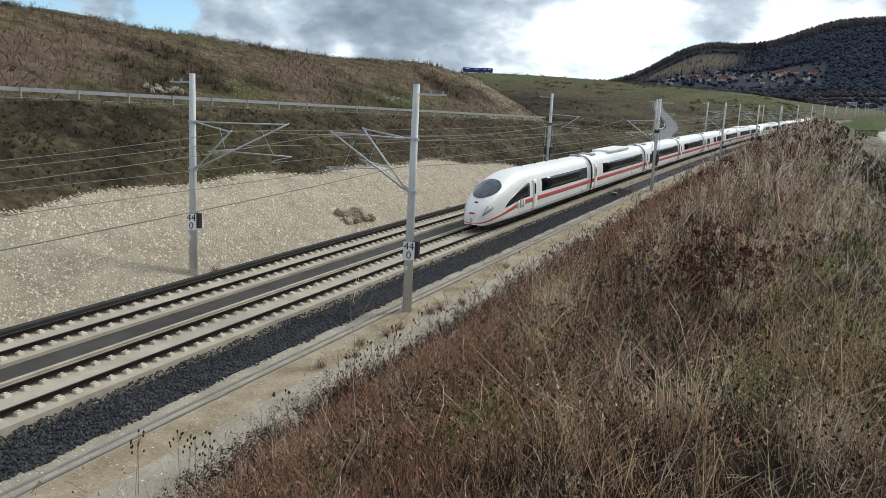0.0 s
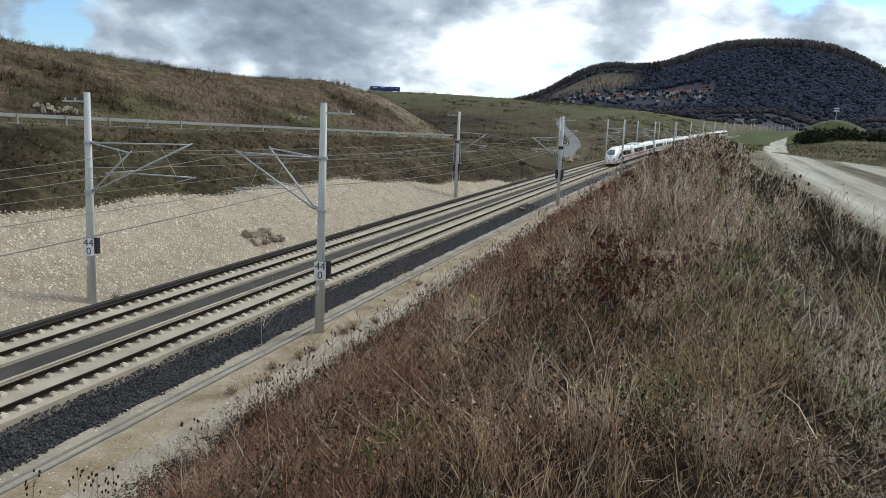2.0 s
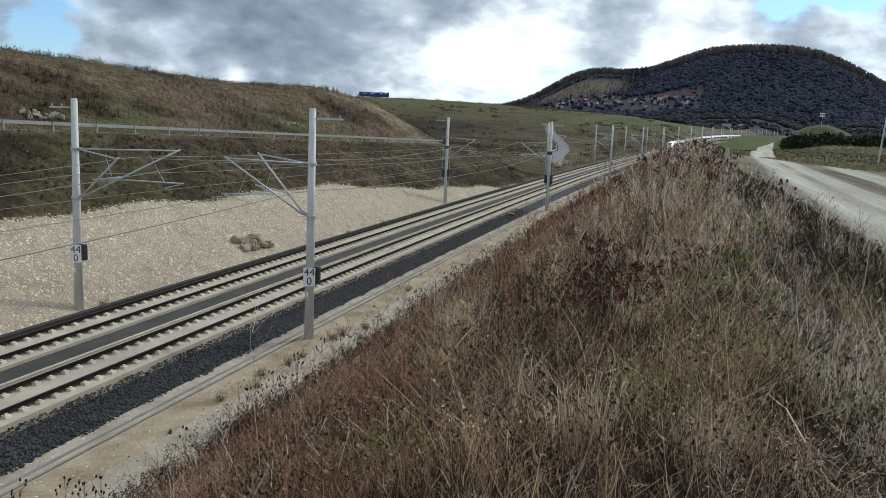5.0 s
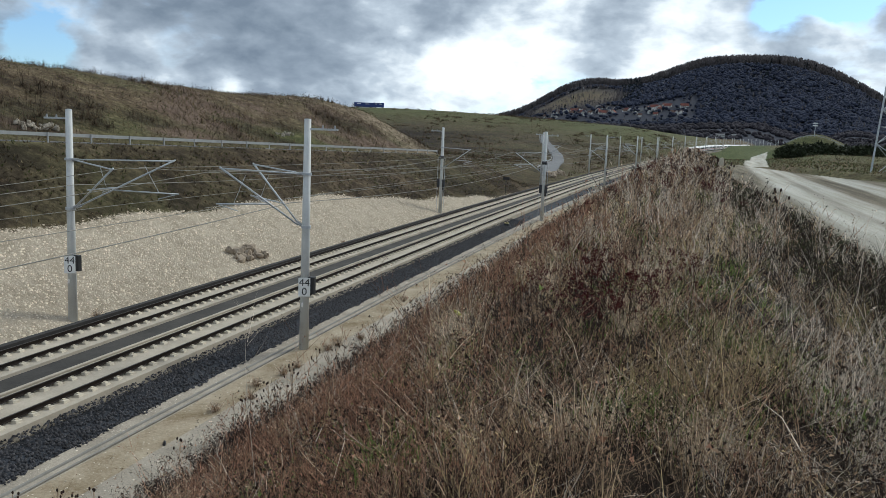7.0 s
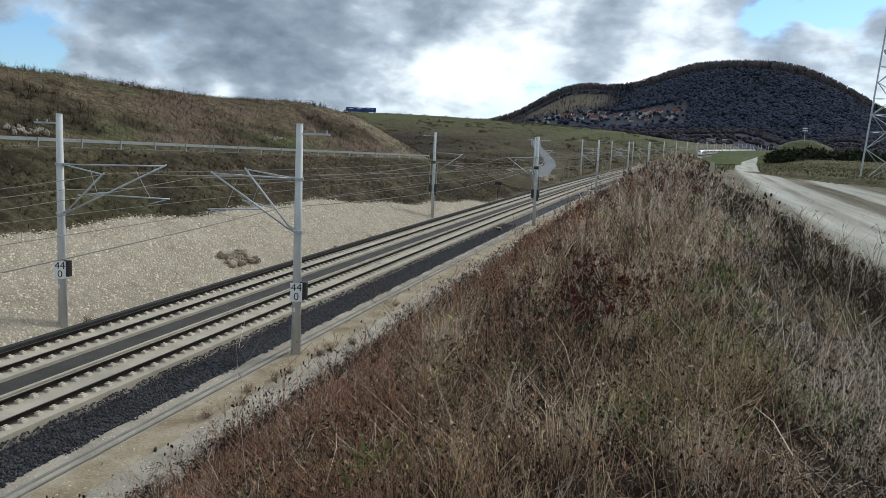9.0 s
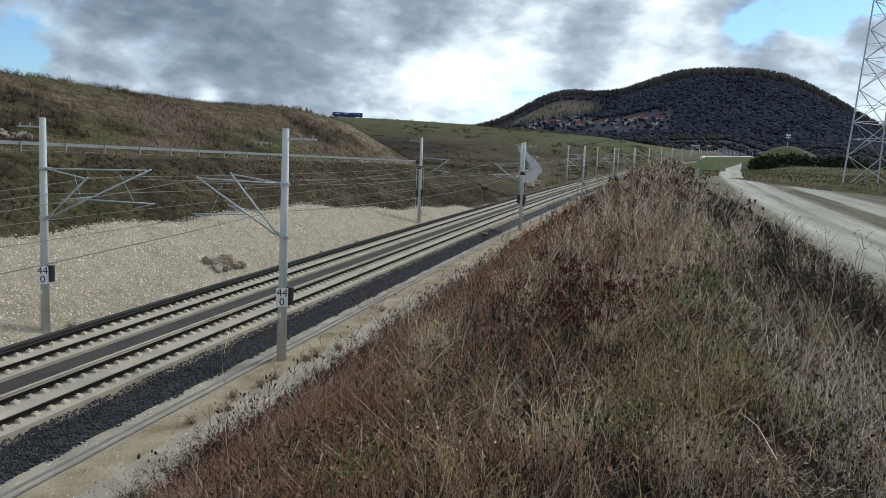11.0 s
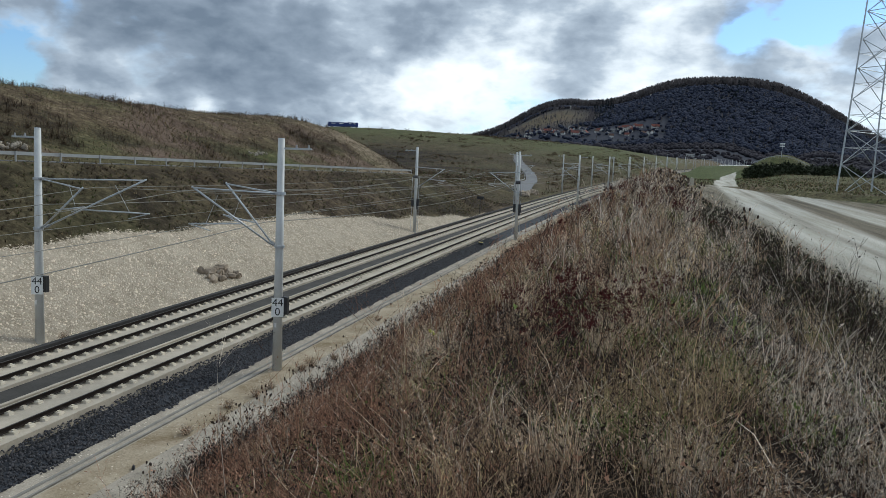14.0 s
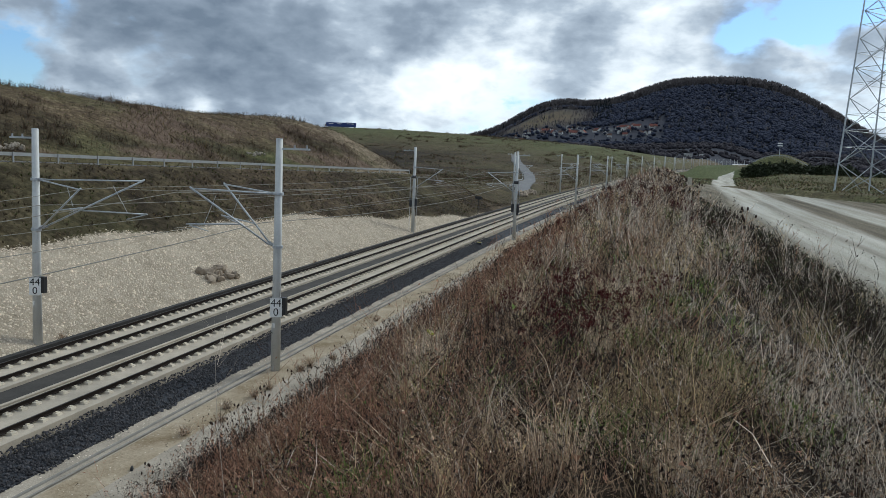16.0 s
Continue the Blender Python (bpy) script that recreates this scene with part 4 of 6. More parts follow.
def build_guardrail(us_vs, label, group):
    """Steel crash barrier: posts and a folded beam along u, v points."""
    e = empty("guardrail", Matrix(), label=label, category="guardrail", group=group)
    post = bmesh.new()
    box(post, -0.04, 0.04, -0.05, 0.05, -0.3, 0.74)
    pm = bpy.data.meshes.new("post")
    post.to_mesh(pm)
    post.free()
    pm.materials.append(M_GUARD)
    prof = [(0.0, 0.47), (0.05, 0.52), (0.0, 0.59), (0.05, 0.66), (0.0, 0.72), (-0.03, 0.72), (-0.03, 0.47)]
    verts, faces, n = [], [], len(prof)
    for i, (u, v) in enumerate(us_vs):
        p = place(u, v)
        o = new("post", pm)
        o.parent = e
        o.matrix_basis = Matrix.Translation(p)
        a, b = place(*us_vs[max(i - 1, 0)]), place(*us_vs[min(i + 1, len(us_vs) - 1)])
        d = (b - a).normalized()
        s = Vector((d.y, -d.x, 0)).normalized()
        verts += [p - s * (x + 0.06) + Vector((0, 0, z)) for x, z in prof]
    for i in range(len(us_vs) - 1):
        for j in range(n):
            k = (j + 1) % n
            faces.append((i * n + j, i * n + k, (i + 1) * n + k, (i + 1) * n + j))
    mesh_object("beam", verts, faces, M_GUARD, parent=e)
    return e


def lump(bm, c, r, rng, flat=0.7, sub=1):
    res = bmesh.ops.create_icosphere(bm, subdivisions=sub, radius=1.0)
    m = Matrix.Translation(c) @ Euler((rng.uniform(0, 6), rng.uniform(0, 6), rng.uniform(0, 6))).to_matrix().to_4x4() @ Matrix.Diagonal((r * rng.uniform(0.7, 1.3), r * rng.uniform(0.7, 1.3), r * flat, 1))
    for v in res["verts"]:
        v.co *= rng.uniform(0.78, 1.18)
    bmesh.ops.transform(bm, matrix=m, verts=res["verts"])


def rock_heap(u, v, along, up, n, size, material, label, seed):
    rng = random.Random(seed)
    base = place(u, v)
    e = empty("rock_heap", Matrix.Translation(base), label=label, category="rocks")
    for _ in range(n):
        dv, du = rng.uniform(-along, along), rng.uniform(-up, up)
        bm = bmesh.new()
        r = size * rng.uniform(0.6, 1.3)
        lump(bm, place(u + du, v + dv, r * rng.uniform(0.2, 0.7)) - base, r, rng, 0.6, 1)
        part("rock", bm, material, e)


def build_left():
    v = np.arange(-8, 122, 4.0)
    zb, ub = bench(v)
    build_guardrail([(float(a) - 0.7, float(b)) for a, b in zip(ub, v)], "galvanised steel guardrail along the hillside road", "guardrails")
    road_pts = [(float(bench(x)[1]) - 3.6, float(x)) for x in np.arange(-30, 140, 12)]
    ribbon("hillside_road", road_pts, 4.6, M_ASPH, 0.06, "grey asphalt road on the hillside bench", "road")
    lane_pts = [(-61, 374), (-54, 348), (-47, 326), (-37.5, 298), (-28.0, 263), (-21.5, 230), (-17.5, 205), (-15, 192), (-14, 182)]
    lane, line = ribbon("lane", lane_pts, 3.8, M_ASPH, 0.32, "winding grey asphalt lane down to the railway", "road")
    edge = []
    for i, p in enumerate(line[:-1]):
        d = (line[i + 1] - p).normalized()
        edge.append((p.x + d.y * 2.4, p.y - d.x * 2.4))
    build_guardrail([tuple(q) for q in edge[::2]], "pale steel guardrail beside the winding lane", "guardrails")
    rock_heap(-9.1, 47.6, 1.7, 0.65, 34, 0.34, M_ROCK, "heap of tan rocks on the rubble slope", 3)
    rock_heap(-31.5, 51, 2.0, 0.6, 34, 0.24, M_PALE, "heap of pale limestone blocks above the road", 4)
    rock_heap(-31.3, 91, 1.8, 0.6, 18, 0.22, M_PALE, "few pale limestone blocks above the road", 5)
    rock_heap(-12.0, 184, 9.0, 1.2, 40, 0.6, M_ROCK, "bank of tan rubble below the lane", 6)
    # small signal board and trackside boxes
    e = empty("signal_board", Matrix.Translation(place(-8.0, 121)), label="black signal board on a thin post", category="signal")
    bm = bmesh.new()
    tube(bm, (0, 0, -0.2), (0, 0, 2.7), 0.05, n=8)
    part("post", bm, M_DARKST, e)
    bm = bmesh.new()
    box(bm, -0.55, 0.55, -0.08, 0.08, 2.45, 2.95, 0.03)
    part("board", bm, M_BLACK, e)
    e = empty("track_magnet", Matrix.Translation(place(2.2, 80.6)), label="small dark track box with yellow lid on ballast", category="track box")
    bm = bmesh.new()
    box(bm, -0.28, 0.28, -0.35, 0.35, 0, 0.24, 0.03)
    part("box", bm, M_DARKST, e)
    bm = bmesh.new()
    box(bm, -0.2, 0.2, -0.2, 0.2, 0.24, 0.28)
    part("lid", bm, mat("yellow_paint", (0.62, 0.5, 0.10), 0.6), e, "yellow lid")
    e = empty("concrete_platform", Matrix.Translation(place(3.2, 148.5)), label="pale concrete plinth at the foot of a mast", category="plinth")
    bm = bmesh.new()
    box(bm, -1.0, 0.7, -1.2, 1.2, -0.2, 0.75, 0.04)
    part("block", bm, M_SLEEP, e)


# ---- right side ----
def build_pylon():
    cxx, cyy = 62.6 + 0.6, 159.5
    u = cxx - float(cx(cyy))
    z0 = float(ground_z(u, cyy)) - 1.3
    e = empty("lattice_pylon", Matrix.Translation((cxx, cyy, z0)) @ pose(0, 0, 0, 0, 0, 45), label="tall galvanised steel lattice power pylon", category="pylon")

    def half(z):
        return 5.75 - 0.052 * z if z < 46 else 5.75 - 0.052 * 46
    levels = [0.0, 6.6, 12.9, 18.9, 24.6, 30.0, 35.1, 39.9, 44.4, 48.6, 52.6]
    c4 = [(-1, -1), (1, -1), (1, 1), (-1, 1)]
    for sx, sy in c4:
        bm = bmesh.new()
        tube(bm, (sx * half(0), sy * half(0), 0), (sx * half(52.6), sy * half(52.6), 52.6), 0.17, 0.12, n=6)
        part("leg", bm, M_STEEL, e)
        bm = bmesh.new()
        box(bm, sx * half(0) - 0.5, sx * half(0) + 0.5, sy * half(0) - 0.5, sy * half(0) + 0.5, -0.5, 0.35, 0.04)
        part("footing", bm, M_GUTTER, e, "concrete footing")
    for k in range(len(levels) - 1):
        za, zb = levels[k], levels[k + 1]
        ha, hb = half(za), half(zb)
        for i in range(4):
            (ax, ay), (bx, by) = c4[i], c4[(i + 1) % 4]
            bm = bmesh.new()
            tube(bm, (ax * ha, ay * ha, za), (bx * hb, by * hb, zb), 0.075, n=5)
            tube(bm, (bx * ha, by * ha, za), (ax * hb, ay * hb, zb), 0.075, n=5)
            part("cross_brace", bm, M_STEEL, e)
            if k:
                bm = bmesh.new()
                hm = half((za + zb) / 2)
                tube(bm, (ax * hm, ay * hm, (za + zb) / 2), (bx * hm, by * hm, (za + zb) / 2), 0.05, n=5)
                if k % 2 == 0:
                    tube(bm, (ax * ha, ay * ha, za), (bx * ha, by * ha, za), 0.07, n=5)
                part("horizontal_brace", bm, M_STEEL, e)
    bm = bmesh.new()
    box(bm, half(5) - 0.3, half(5) + 0.4, -half(5) - 0.35, -half(5) - 0.3, 3.4, 4.2)
    part("notice", bm, mat("yellow_notice", (0.6, 0.38, 0.05), 0.6), e, "yellow notice plate")


M_BARK = mat("grey_bark", (0.10, 0.085, 0.07), 0.9, var=0.3, scale=2)
M_BUSH = mat("dark_bush_foliage", (0.030, 0.036, 0.018), 0.8, var=0.4, scale=0.6, island=0.4, bump=0)
M_WOODS = mat("bare_winter_wood", (0.115, 0.105, 0.108), 1.0, var=0.25, scale=0.02, island=0.25, bump=0, trans=0.45)
# crowns tinted blue and lifted to include the haze of distance
M_CROWNS = mat("hazy_winter_crowns", (0.031, 0.036, 0.056), 1.0, var=0.28, scale=0.012, island=0.12, bump=0)
M_VALLEY = mat("brown_winter_copse", (0.040, 0.036, 0.042), 1.0, var=0.40, scale=0.01, island=0.30, bump=0)
M_FIR = mat("dark_fir", (0.024, 0.030, 0.034), 0.9, var=0.3, scale=0.05, island=0.25, bump=0)


def make_bush(seed, height, spread_):
    rng = np.random.default_rng(seed)
    e = empty("bush", Matrix(), label="dense dark bush tree behind the grassy mound", category="bush", group="row of dark bushes")
    bm = bmesh.new()
    for k in range(5):
        a = k * 1.26 + seed
        tube(bm, (0, 0, -0.5), (math.cos(a) * spread_ * 0.4, math.sin(a) * spread_ * 0.4, height * 0.6), 0.16, 0.04, n=6)
    part("trunk", bm, M_BARK, e)
    n = 1500
    d = rng.normal(size=(n, 3))
    d /= np.linalg.norm(d, axis=1)[:, None]
    r = rng.uniform(0.35, 1, n) ** 0.5 * (1 + 0.25 * np.sin(d[:, 0] * 5 + seed) * np.cos(d[:, 1] * 4))
    c = d * r[:, None] * np.array([spread_, spread_, height * 0.5]) + np.array([0, 0, height * 0.5])
    sz = rng.uniform(0.2, 0.55, n)
    tri = rng.normal(size=(n, 3, 3)) * sz[:, None, None]
    ob = fast_mesh("crown", (c[:, None] + tri).reshape(-1, 3), np.arange(n * 3).reshape(-1, 3), M_BUSH)
    ob.parent = e
    return e


def build_right():
    build_pylon()
    rng = random.Random(11)
    protos = [make_bush(1, 6.4, 3.6), make_bush(2, 5.2, 3.2), make_bush(3, 7.2, 4.0)]
    spots = []
    for i in range(26):
        az = 6.9 + 6.6 * (i + 0.5) / 26 + rng.uniform(-0.1, 0.1)
        r = 318 + rng.uniform(-14, 14)
        x, y = EYE[0] + r * math.sin(radians(az)), r * math.cos(radians(az))
        spots.append((x - float(cx(y)), y))
    for i in range(8):
        az = 12.2 + 0.8 * i + rng.uniform(-0.2, 0.2)
        r = 420 + rng.uniform(-20, 20)
        x, y = EYE[0] + r * math.sin(radians(az)), r * math.cos(radians(az))
        spots.append((x - float(cx(y)), y))
    for i, (u, v) in enumerate(spots):
        m = Matrix.Translation(place(u, v)) @ pose(0, 0, 0, 0, 0, rng.uniform(0, 360))
        p = protos[i % 3]
        if i < 3:
            p.matrix_basis = m
        else:
            copy_thing(p, m)
    # concrete pier beside the gravel road
    e = empty("concrete_pier", Matrix.Translation(place(25.6, 172)), label="pale upright concrete block beside the gravel road", category="concrete block")
    bm = bmesh.new()
    box(bm, -0.45, 0.45, -0.4, 0.4, -0.5, 2.1, 0.05)
    part("block", bm, M_SLEEP, e)
    # parapet on the far road ramp, with a lamp post
    crest = []
    for k in range(26):
        az = 7.0 + 5.4 * k / 25
        y = 346.0
        x = EYE[0] + y * math.tan(radians(az))
        crest.append((x - float(cx(y)), y))
    build_guardrail(crest, "pale guardrail over the crest of the far ramp", "guardrails")
    e = empty("lamp_post", Matrix.Translation(place(crest[8][0], 347)), label="slim steel post with boxes on top", category="post")
    bm = bmesh.new()
    tube(bm, (0, 0, -0.5), (0, 0, 5.0), 0.12, 0.08, n=8)
    part("pole", bm, M_STEEL, e)
    for z in (4.0, 5.0):
        bm = bmesh.new()
        box(bm, -1.0, 1.0, -0.15, 0.15, z, z + 0.45, 0.04)
        part("head", bm, M_SIGN, e)
    # blue trailers on the ridge
    blue = mat("blue_tarpaulin", (0.012, 0.035, 0.16), 0.5, var=0.15, scale=0.5, bump=0.05)
    for az, length in ((-23.32, 14.4), (-22.22, 7.6)):
        v = 520.0
        x = EYE[0] + v * math.tan(radians(az))
        u = x - float(cx(v))
        e = empty("box_trailer", Matrix.Translation(place(u, v)) @ pose(0, 0, 0, 0, 0, -az), label="blue tarpaulin box trailer standing on the ridge", category="trailer", group="trailers on the ridge")
        bm = bmesh.new()
        box(bm, -length / 2, length / 2, -1.25, 1.25, 0.7, 3.6, 0.06)
        part("box", bm, blue, e)
        for k in range(2):
            bm = bmesh.new()
            x0 = -length * 0.36 + k * length * 0.42
            box(bm, x0, x0 + length * 0.22, -1.27, -1.25, 2.5, 2.9)
            part("lettering_bar", bm, M_SIGN, e)
        bm = bmesh.new()
        box(bm, -length / 2 + 0.1, length / 2 - 0.1, -1.1, 1.1, 0.45, 0.7)
        part("chassis", bm, M_DARKST, e)
        for xx in (-length * 0.36, -length * 0.27, length * 0.33):
            for s in (-1, 1):
                bm = bmesh.new()
                tube(bm, (xx, s * 0.9, 0.3), (xx, s * 1.2, 0.3), 0.42, n=14)
                part("wheel", bm, M_BLACK, e)


# ---- village and woods ----
WALLS = [mat("cream_render", (0.50, 0.48, 0.44), 0.9, var=0.1, scale=0.3), mat("white_render", (0.72, 0.71, 0.68), 0.9, var=0.08, scale=0.3)]
ROOFS = [mat("red_tiles", (0.17, 0.066, 0.052), 0.85, var=0.25, scale=0.4), mat("brown_tiles", (0.11, 0.07, 0.055), 0.85, var=0.25, scale=0.4), mat("grey_tiles", (0.14, 0.14, 0.145), 0.8, var=0.2, scale=0.4)]
M_PANE = mat("house_window", (0.03, 0.035, 0.04), 0.2, var=0.2, bump=0)


def make_house(w, d, h, pitch, wall, roof):
    e = empty("house", Matrix(), label="pale rendered village house with tiled gable roof", category="house", group="village houses")
    bm = bmesh.new()
    box(bm, -w / 2, w / 2, -d / 2, d / 2, -4, h)
    tri = [bm.verts.new((s * w / 2 * 0.999, y, z)) for s in (-1, 1) for y, z in ((-d / 2, h), (d / 2, h), (0, h + pitch))]
    bm.faces.new(tri[:3])
    bm.faces.new(tri[3:])
    part("wall", bm, wall, e)
    bm = bmesh.new()
    o, t = 0.6, 0.25
    for s in (-1, 1):
        k = 1 + o / (d / 2)
        a = [(x, s * d / 2 * k, h + pitch * (1 - k)) for x in (-w / 2 - o, w / 2 + o)] + [(x, 0, h + pitch) for x in (w / 2 + o, -w / 2 - o)]
        lo = [bm.verts.new(p) for p in a]
        hi = [bm.verts.new((p[0], p[1], p[2] + t)) for p in a]
        bm.faces.new(lo)
        bm.faces.new(hi[::-1])
        for i in range(4):
            bm.faces.new((lo[i], lo[(i + 1) % 4], hi[(i + 1) % 4], hi[i]))
    part("roof", bm, roof, e)
    for i in range(3):
        for z in (1.0, 3.7):
            if z + 1.4 < h:
                bm = bmesh.new()
                x = -w / 2 + w * (i + 0.5) / 3
                box(bm, x - 0.55, x + 0.55, -d / 2 - 0.06, -d / 2 + 0.05, z, z + 1.3)
                part("window", bm, M_PANE, e)
    bm = bmesh.new()
    box(bm, w * 0.2, w * 0.2 + 0.7, 0.3, 1.0, h + pitch * 0.5, h + pitch + 1.0)
    part("chimney", bm, roof, e)
    return e


def polar(az, r):
    """u, v of a far place at a bearing (degrees from +y) and distance from the lookout."""
    x, y = EYE[0] + r * math.sin(radians(az)), r * math.cos(radians(az))
    return x - float(cx(y)), y


def build_village():
    rng = random.Random(5)
    protos = [make_house(8.0, 6.5, 3.6, 3.2, WALLS[0], ROOFS[0]), make_house(7, 6, 3.6, 3.2, WALLS[1], ROOFS[1]), make_house(9, 7, 4, 3.0, WALLS[0], ROOFS[2]),
              make_house(14, 8, 4.2, 4.0, WALLS[0], ROOFS[0]), make_house(6.5, 6.5, 4.6, 3.2, WALLS[1], ROOFS[1])]
    n = 0
    for i in range(64):
        az = rng.uniform(-11.3, 0.6)
        r = 1510 + rng.uniform(-60, 60) - 25 * abs(az + 5) / 6
        m = Matrix.Translation(place(*polar(az, r), -1.2)) @ pose(0, 0, 0, 0, 0, rng.choice((0, 20, 80, 100, -15)) + rng.uniform(-12, 12))
        p = protos[i % 5]
        if i < 5:
            p.matrix_basis = m
        else:
            copy_thing(p, m)
    # long pale sheds on the lower slope
    for az, r, w in ((-5.2, 1180, 22), (-3.2, 1190, 14), (1.0, 1120, 10), (2.7, 1130, 11), (3.7, 1130, 9), (-9.2, 1200, 12), (-2.0, 1150, 12)):
        s = make_house(w, 8, 3.0, 1.3, WALLS[0], ROOFS[2])
        s["label"], s["category"] = "long low white shed on the far slope", "shed"
        s["group"] = "far white sheds"
        s.name = "shed"
        s.matrix_basis = Matrix.Translation(place(*polar(az, r)))


def tree_cloud(name, P, H, seed, material, label, fir=False):
    """Many small far trees in one mesh: a stem and a fan of thin upright branch slivers each."""
    rng = np.random.default_rng(seed)
    n = len(P)
    k = 10
    ang = rng.uniform(0, 2 * math.pi, (n, k))
    lift = rng.uniform(0.05, 0.75, (n, k))
    lift[:, 0] = 0.0
    tip = lift + rng.uniform(0.25, 0.5, (n, k))
    out = np.sin(np.clip(tip, 0, 1) * math.pi * 0.86) * rng.uniform(0.12, 0.34, (n, k))
    if fir:
        out = (1.05 - tip) * 0.30
    base = P[:, None] + np.stack([0 * ang, 0 * ang, lift * H[:, None] - 0.4], -1)
    top = P[:, None] + np.stack([np.cos(ang) * out, np.sin(ang) * out, np.minimum(tip, 1.05)], -1) * H[:, None, None]
    side = np.stack([-np.sin(ang), np.cos(ang), 0 * ang], -1) * (0.036 if not fir else 0.16) * H[:, None, None] * rng.uniform(0.5, 1.2, (n, k, 1))
    mid = (base + top) / 2 + side * 0.9
    tri = np.stack([base, mid, top], 2).reshape(-1, 3, 3)
    mid2 = (base + top) / 2 - side * 0.9 + rng.normal(size=base.shape) * 0.05 * H[:, None, None]
    tri2 = np.stack([base, top, mid2], 2).reshape(-1, 3, 3)
    v = np.concatenate([tri, tri2], 1).reshape(-1, 3)
    ob = fast_mesh(name, v, np.arange(len(v)).reshape(-1, 3), material)
    return tagged(ob, label=label, category="woods", kind="stuff")


def build_woods():
    rng = np.random.default_rng(8)
    counts = (16000, 4200, 4500)
    az = np.concatenate([rng.uniform(-17, 19, counts[0]), rng.uniform(-15, 18, counts[1]), rng.uniform(-12, 19, counts[2])])
    r = np.concatenate([rng.uniform(1250, 1990, counts[0]), rng.normal(1985, 22, counts[1]), rng.uniform(700, 1300, counts[2])])
    x, y = EYE[0] + r * np.sin(np.radians(az)), r * np.cos(np.radians(az))
    u = x - cx(y)
    meadow = np.exp(-((az + 7.6) / 3.0) ** 2 - ((r - 1730) / 120) ** 2)
    village = (az > -11.6) & (az < 1.0) & (np.abs(r - 1470) < 125)
    keep = ((meadow < 0.35) | (rng.uniform(size=len(r)) < 0.12)) & (~village | (rng.uniform(size=len(r)) < 0.10)) & ((np.abs(u) > 50) | (y > 1150))
    hedge = np.abs(((r - 700) / 105) % 1.0 - 0.5) < 0.32
    keep &= (r > 1250) | hedge
    x, y, u, r, az = (a[keep] for a in (x, y, u, r, az))
    P = np.stack([x, y, ground_z(u, y)], -1)
    H = np.where(r > 1930, rng.uniform(16, 25, len(x)), np.where(r < 1300, rng.uniform(4, 8, len(x)), rng.uniform(8, 12, len(x))))
    fir = (rng.uniform(size=len(x)) < np.where(np.abs(az - 5.4) < 1.2, 0.5 * np.exp(-((az - 5.4) / 0.45) ** 2 - ((r - 1800) / 90) ** 2) + 0.02, np.where((np.abs(az + 3.6) < 0.7) & (r > 1650), 0.4, 0.02))) & (r > 1300)
    low = (r <= 1300) & ~fir
    ridge = ~fir & ~low & ((r > 1925) | (meadow[keep] > 0.2) | (rng.uniform(size=len(r)) < 0.05))
    crown = ~fir & ~low & ~ridge
    tree_cloud("bare_woods", P[ridge], H[ridge], 1, M_WOODS, "bare grey-brown winter trees along the far ridge")
    lift = np.array([0, 0, 1.0])
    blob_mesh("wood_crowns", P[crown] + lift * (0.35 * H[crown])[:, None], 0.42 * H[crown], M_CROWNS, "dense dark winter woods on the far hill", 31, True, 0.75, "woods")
    blob_mesh("valley_copses", P[low] + lift * (0.3 * H[low])[:, None], 0.6 * H[low], M_VALLEY, "low brown winter copses below the far hill", 32, True, 0.8, "woods")
    tree_cloud("fir_woods", P[fir], H[fir], 2, M_FIR, "dark scattered firs in the far woods", True)


# ---- dry weeds, stones and ballast ----
M_RED_W = mat("red_brown_weed", (0.315, 0.170, 0.110), 0.9, var=0.3, scale=0.8, island=0.7, bump=0, trans=0.12)
M_BRN_W = mat("brown_weed", (0.370, 0.255, 0.165), 0.9, var=0.3, scale=0.8, island=0.7, bump=0, trans=0.12)
M_GRY_W = mat("grey_weed", (0.64, 0.545, 0.440), 0.9, var=0.25, scale=0.8, island=0.7, bump=0, trans=0.12)
M_STR_W = mat("straw", (0.74, 0.585, 0.41), 0.85, var=0.25, scale=0.8, island=0.7, bump=0, trans=0.12)
M_GRN_W = mat("green_grass", (0.16, 0.215, 0.060), 0.85, var=0.3, scale=0.8, island=0.4, bump=0, trans=0.3)
# dark seed heads, and blades that imitate shade deep in the weeds
M_DRK_W = mat("dark_seed_and_shade_weed", (0.036, 0.024, 0.019), 0.9, var=0.3, scale=0.8, island=0.4, bump=0)
M_DOCK = mat("dark_red_dock_seed", (0.070, 0.017, 0.015), 0.9, var=0.3, scale=0.8, island=0.45, bump=0)
M_SHRUB = mat("dark_green_shrub", (0.050, 0.052, 0.024), 0.9, var=0.3, scale=0.8, island=0.45, bump=0)
M_OCH_W = mat("ochre_weed", (0.52, 0.395, 0.215), 0.9, var=0.25, scale=0.8, island=0.7, bump=0, trans=0.12)
HILL = [mat("hill_" + n, col, 0.9, var=0.3, scale=0.3, island=0.4, bump=0, trans=0.35) for n, col in (("russet", (0.115, 0.080, 0.056)), ("brown", (0.125, 0.094, 0.060)), ("grey", (0.14, 0.12, 0.092)),
        ("straw", (0.21, 0.165, 0.095)), ("green", (0.055, 0.066, 0.022)), ("dark", (0.045, 0.034, 0.023)), ("ochre", (0.125, 0.095, 0.045)))]
WEEDS = [M_RED_W, M_BRN_W, M_GRY_W, M_STR_W, M_GRN_W, M_DRK_W, M_OCH_W]


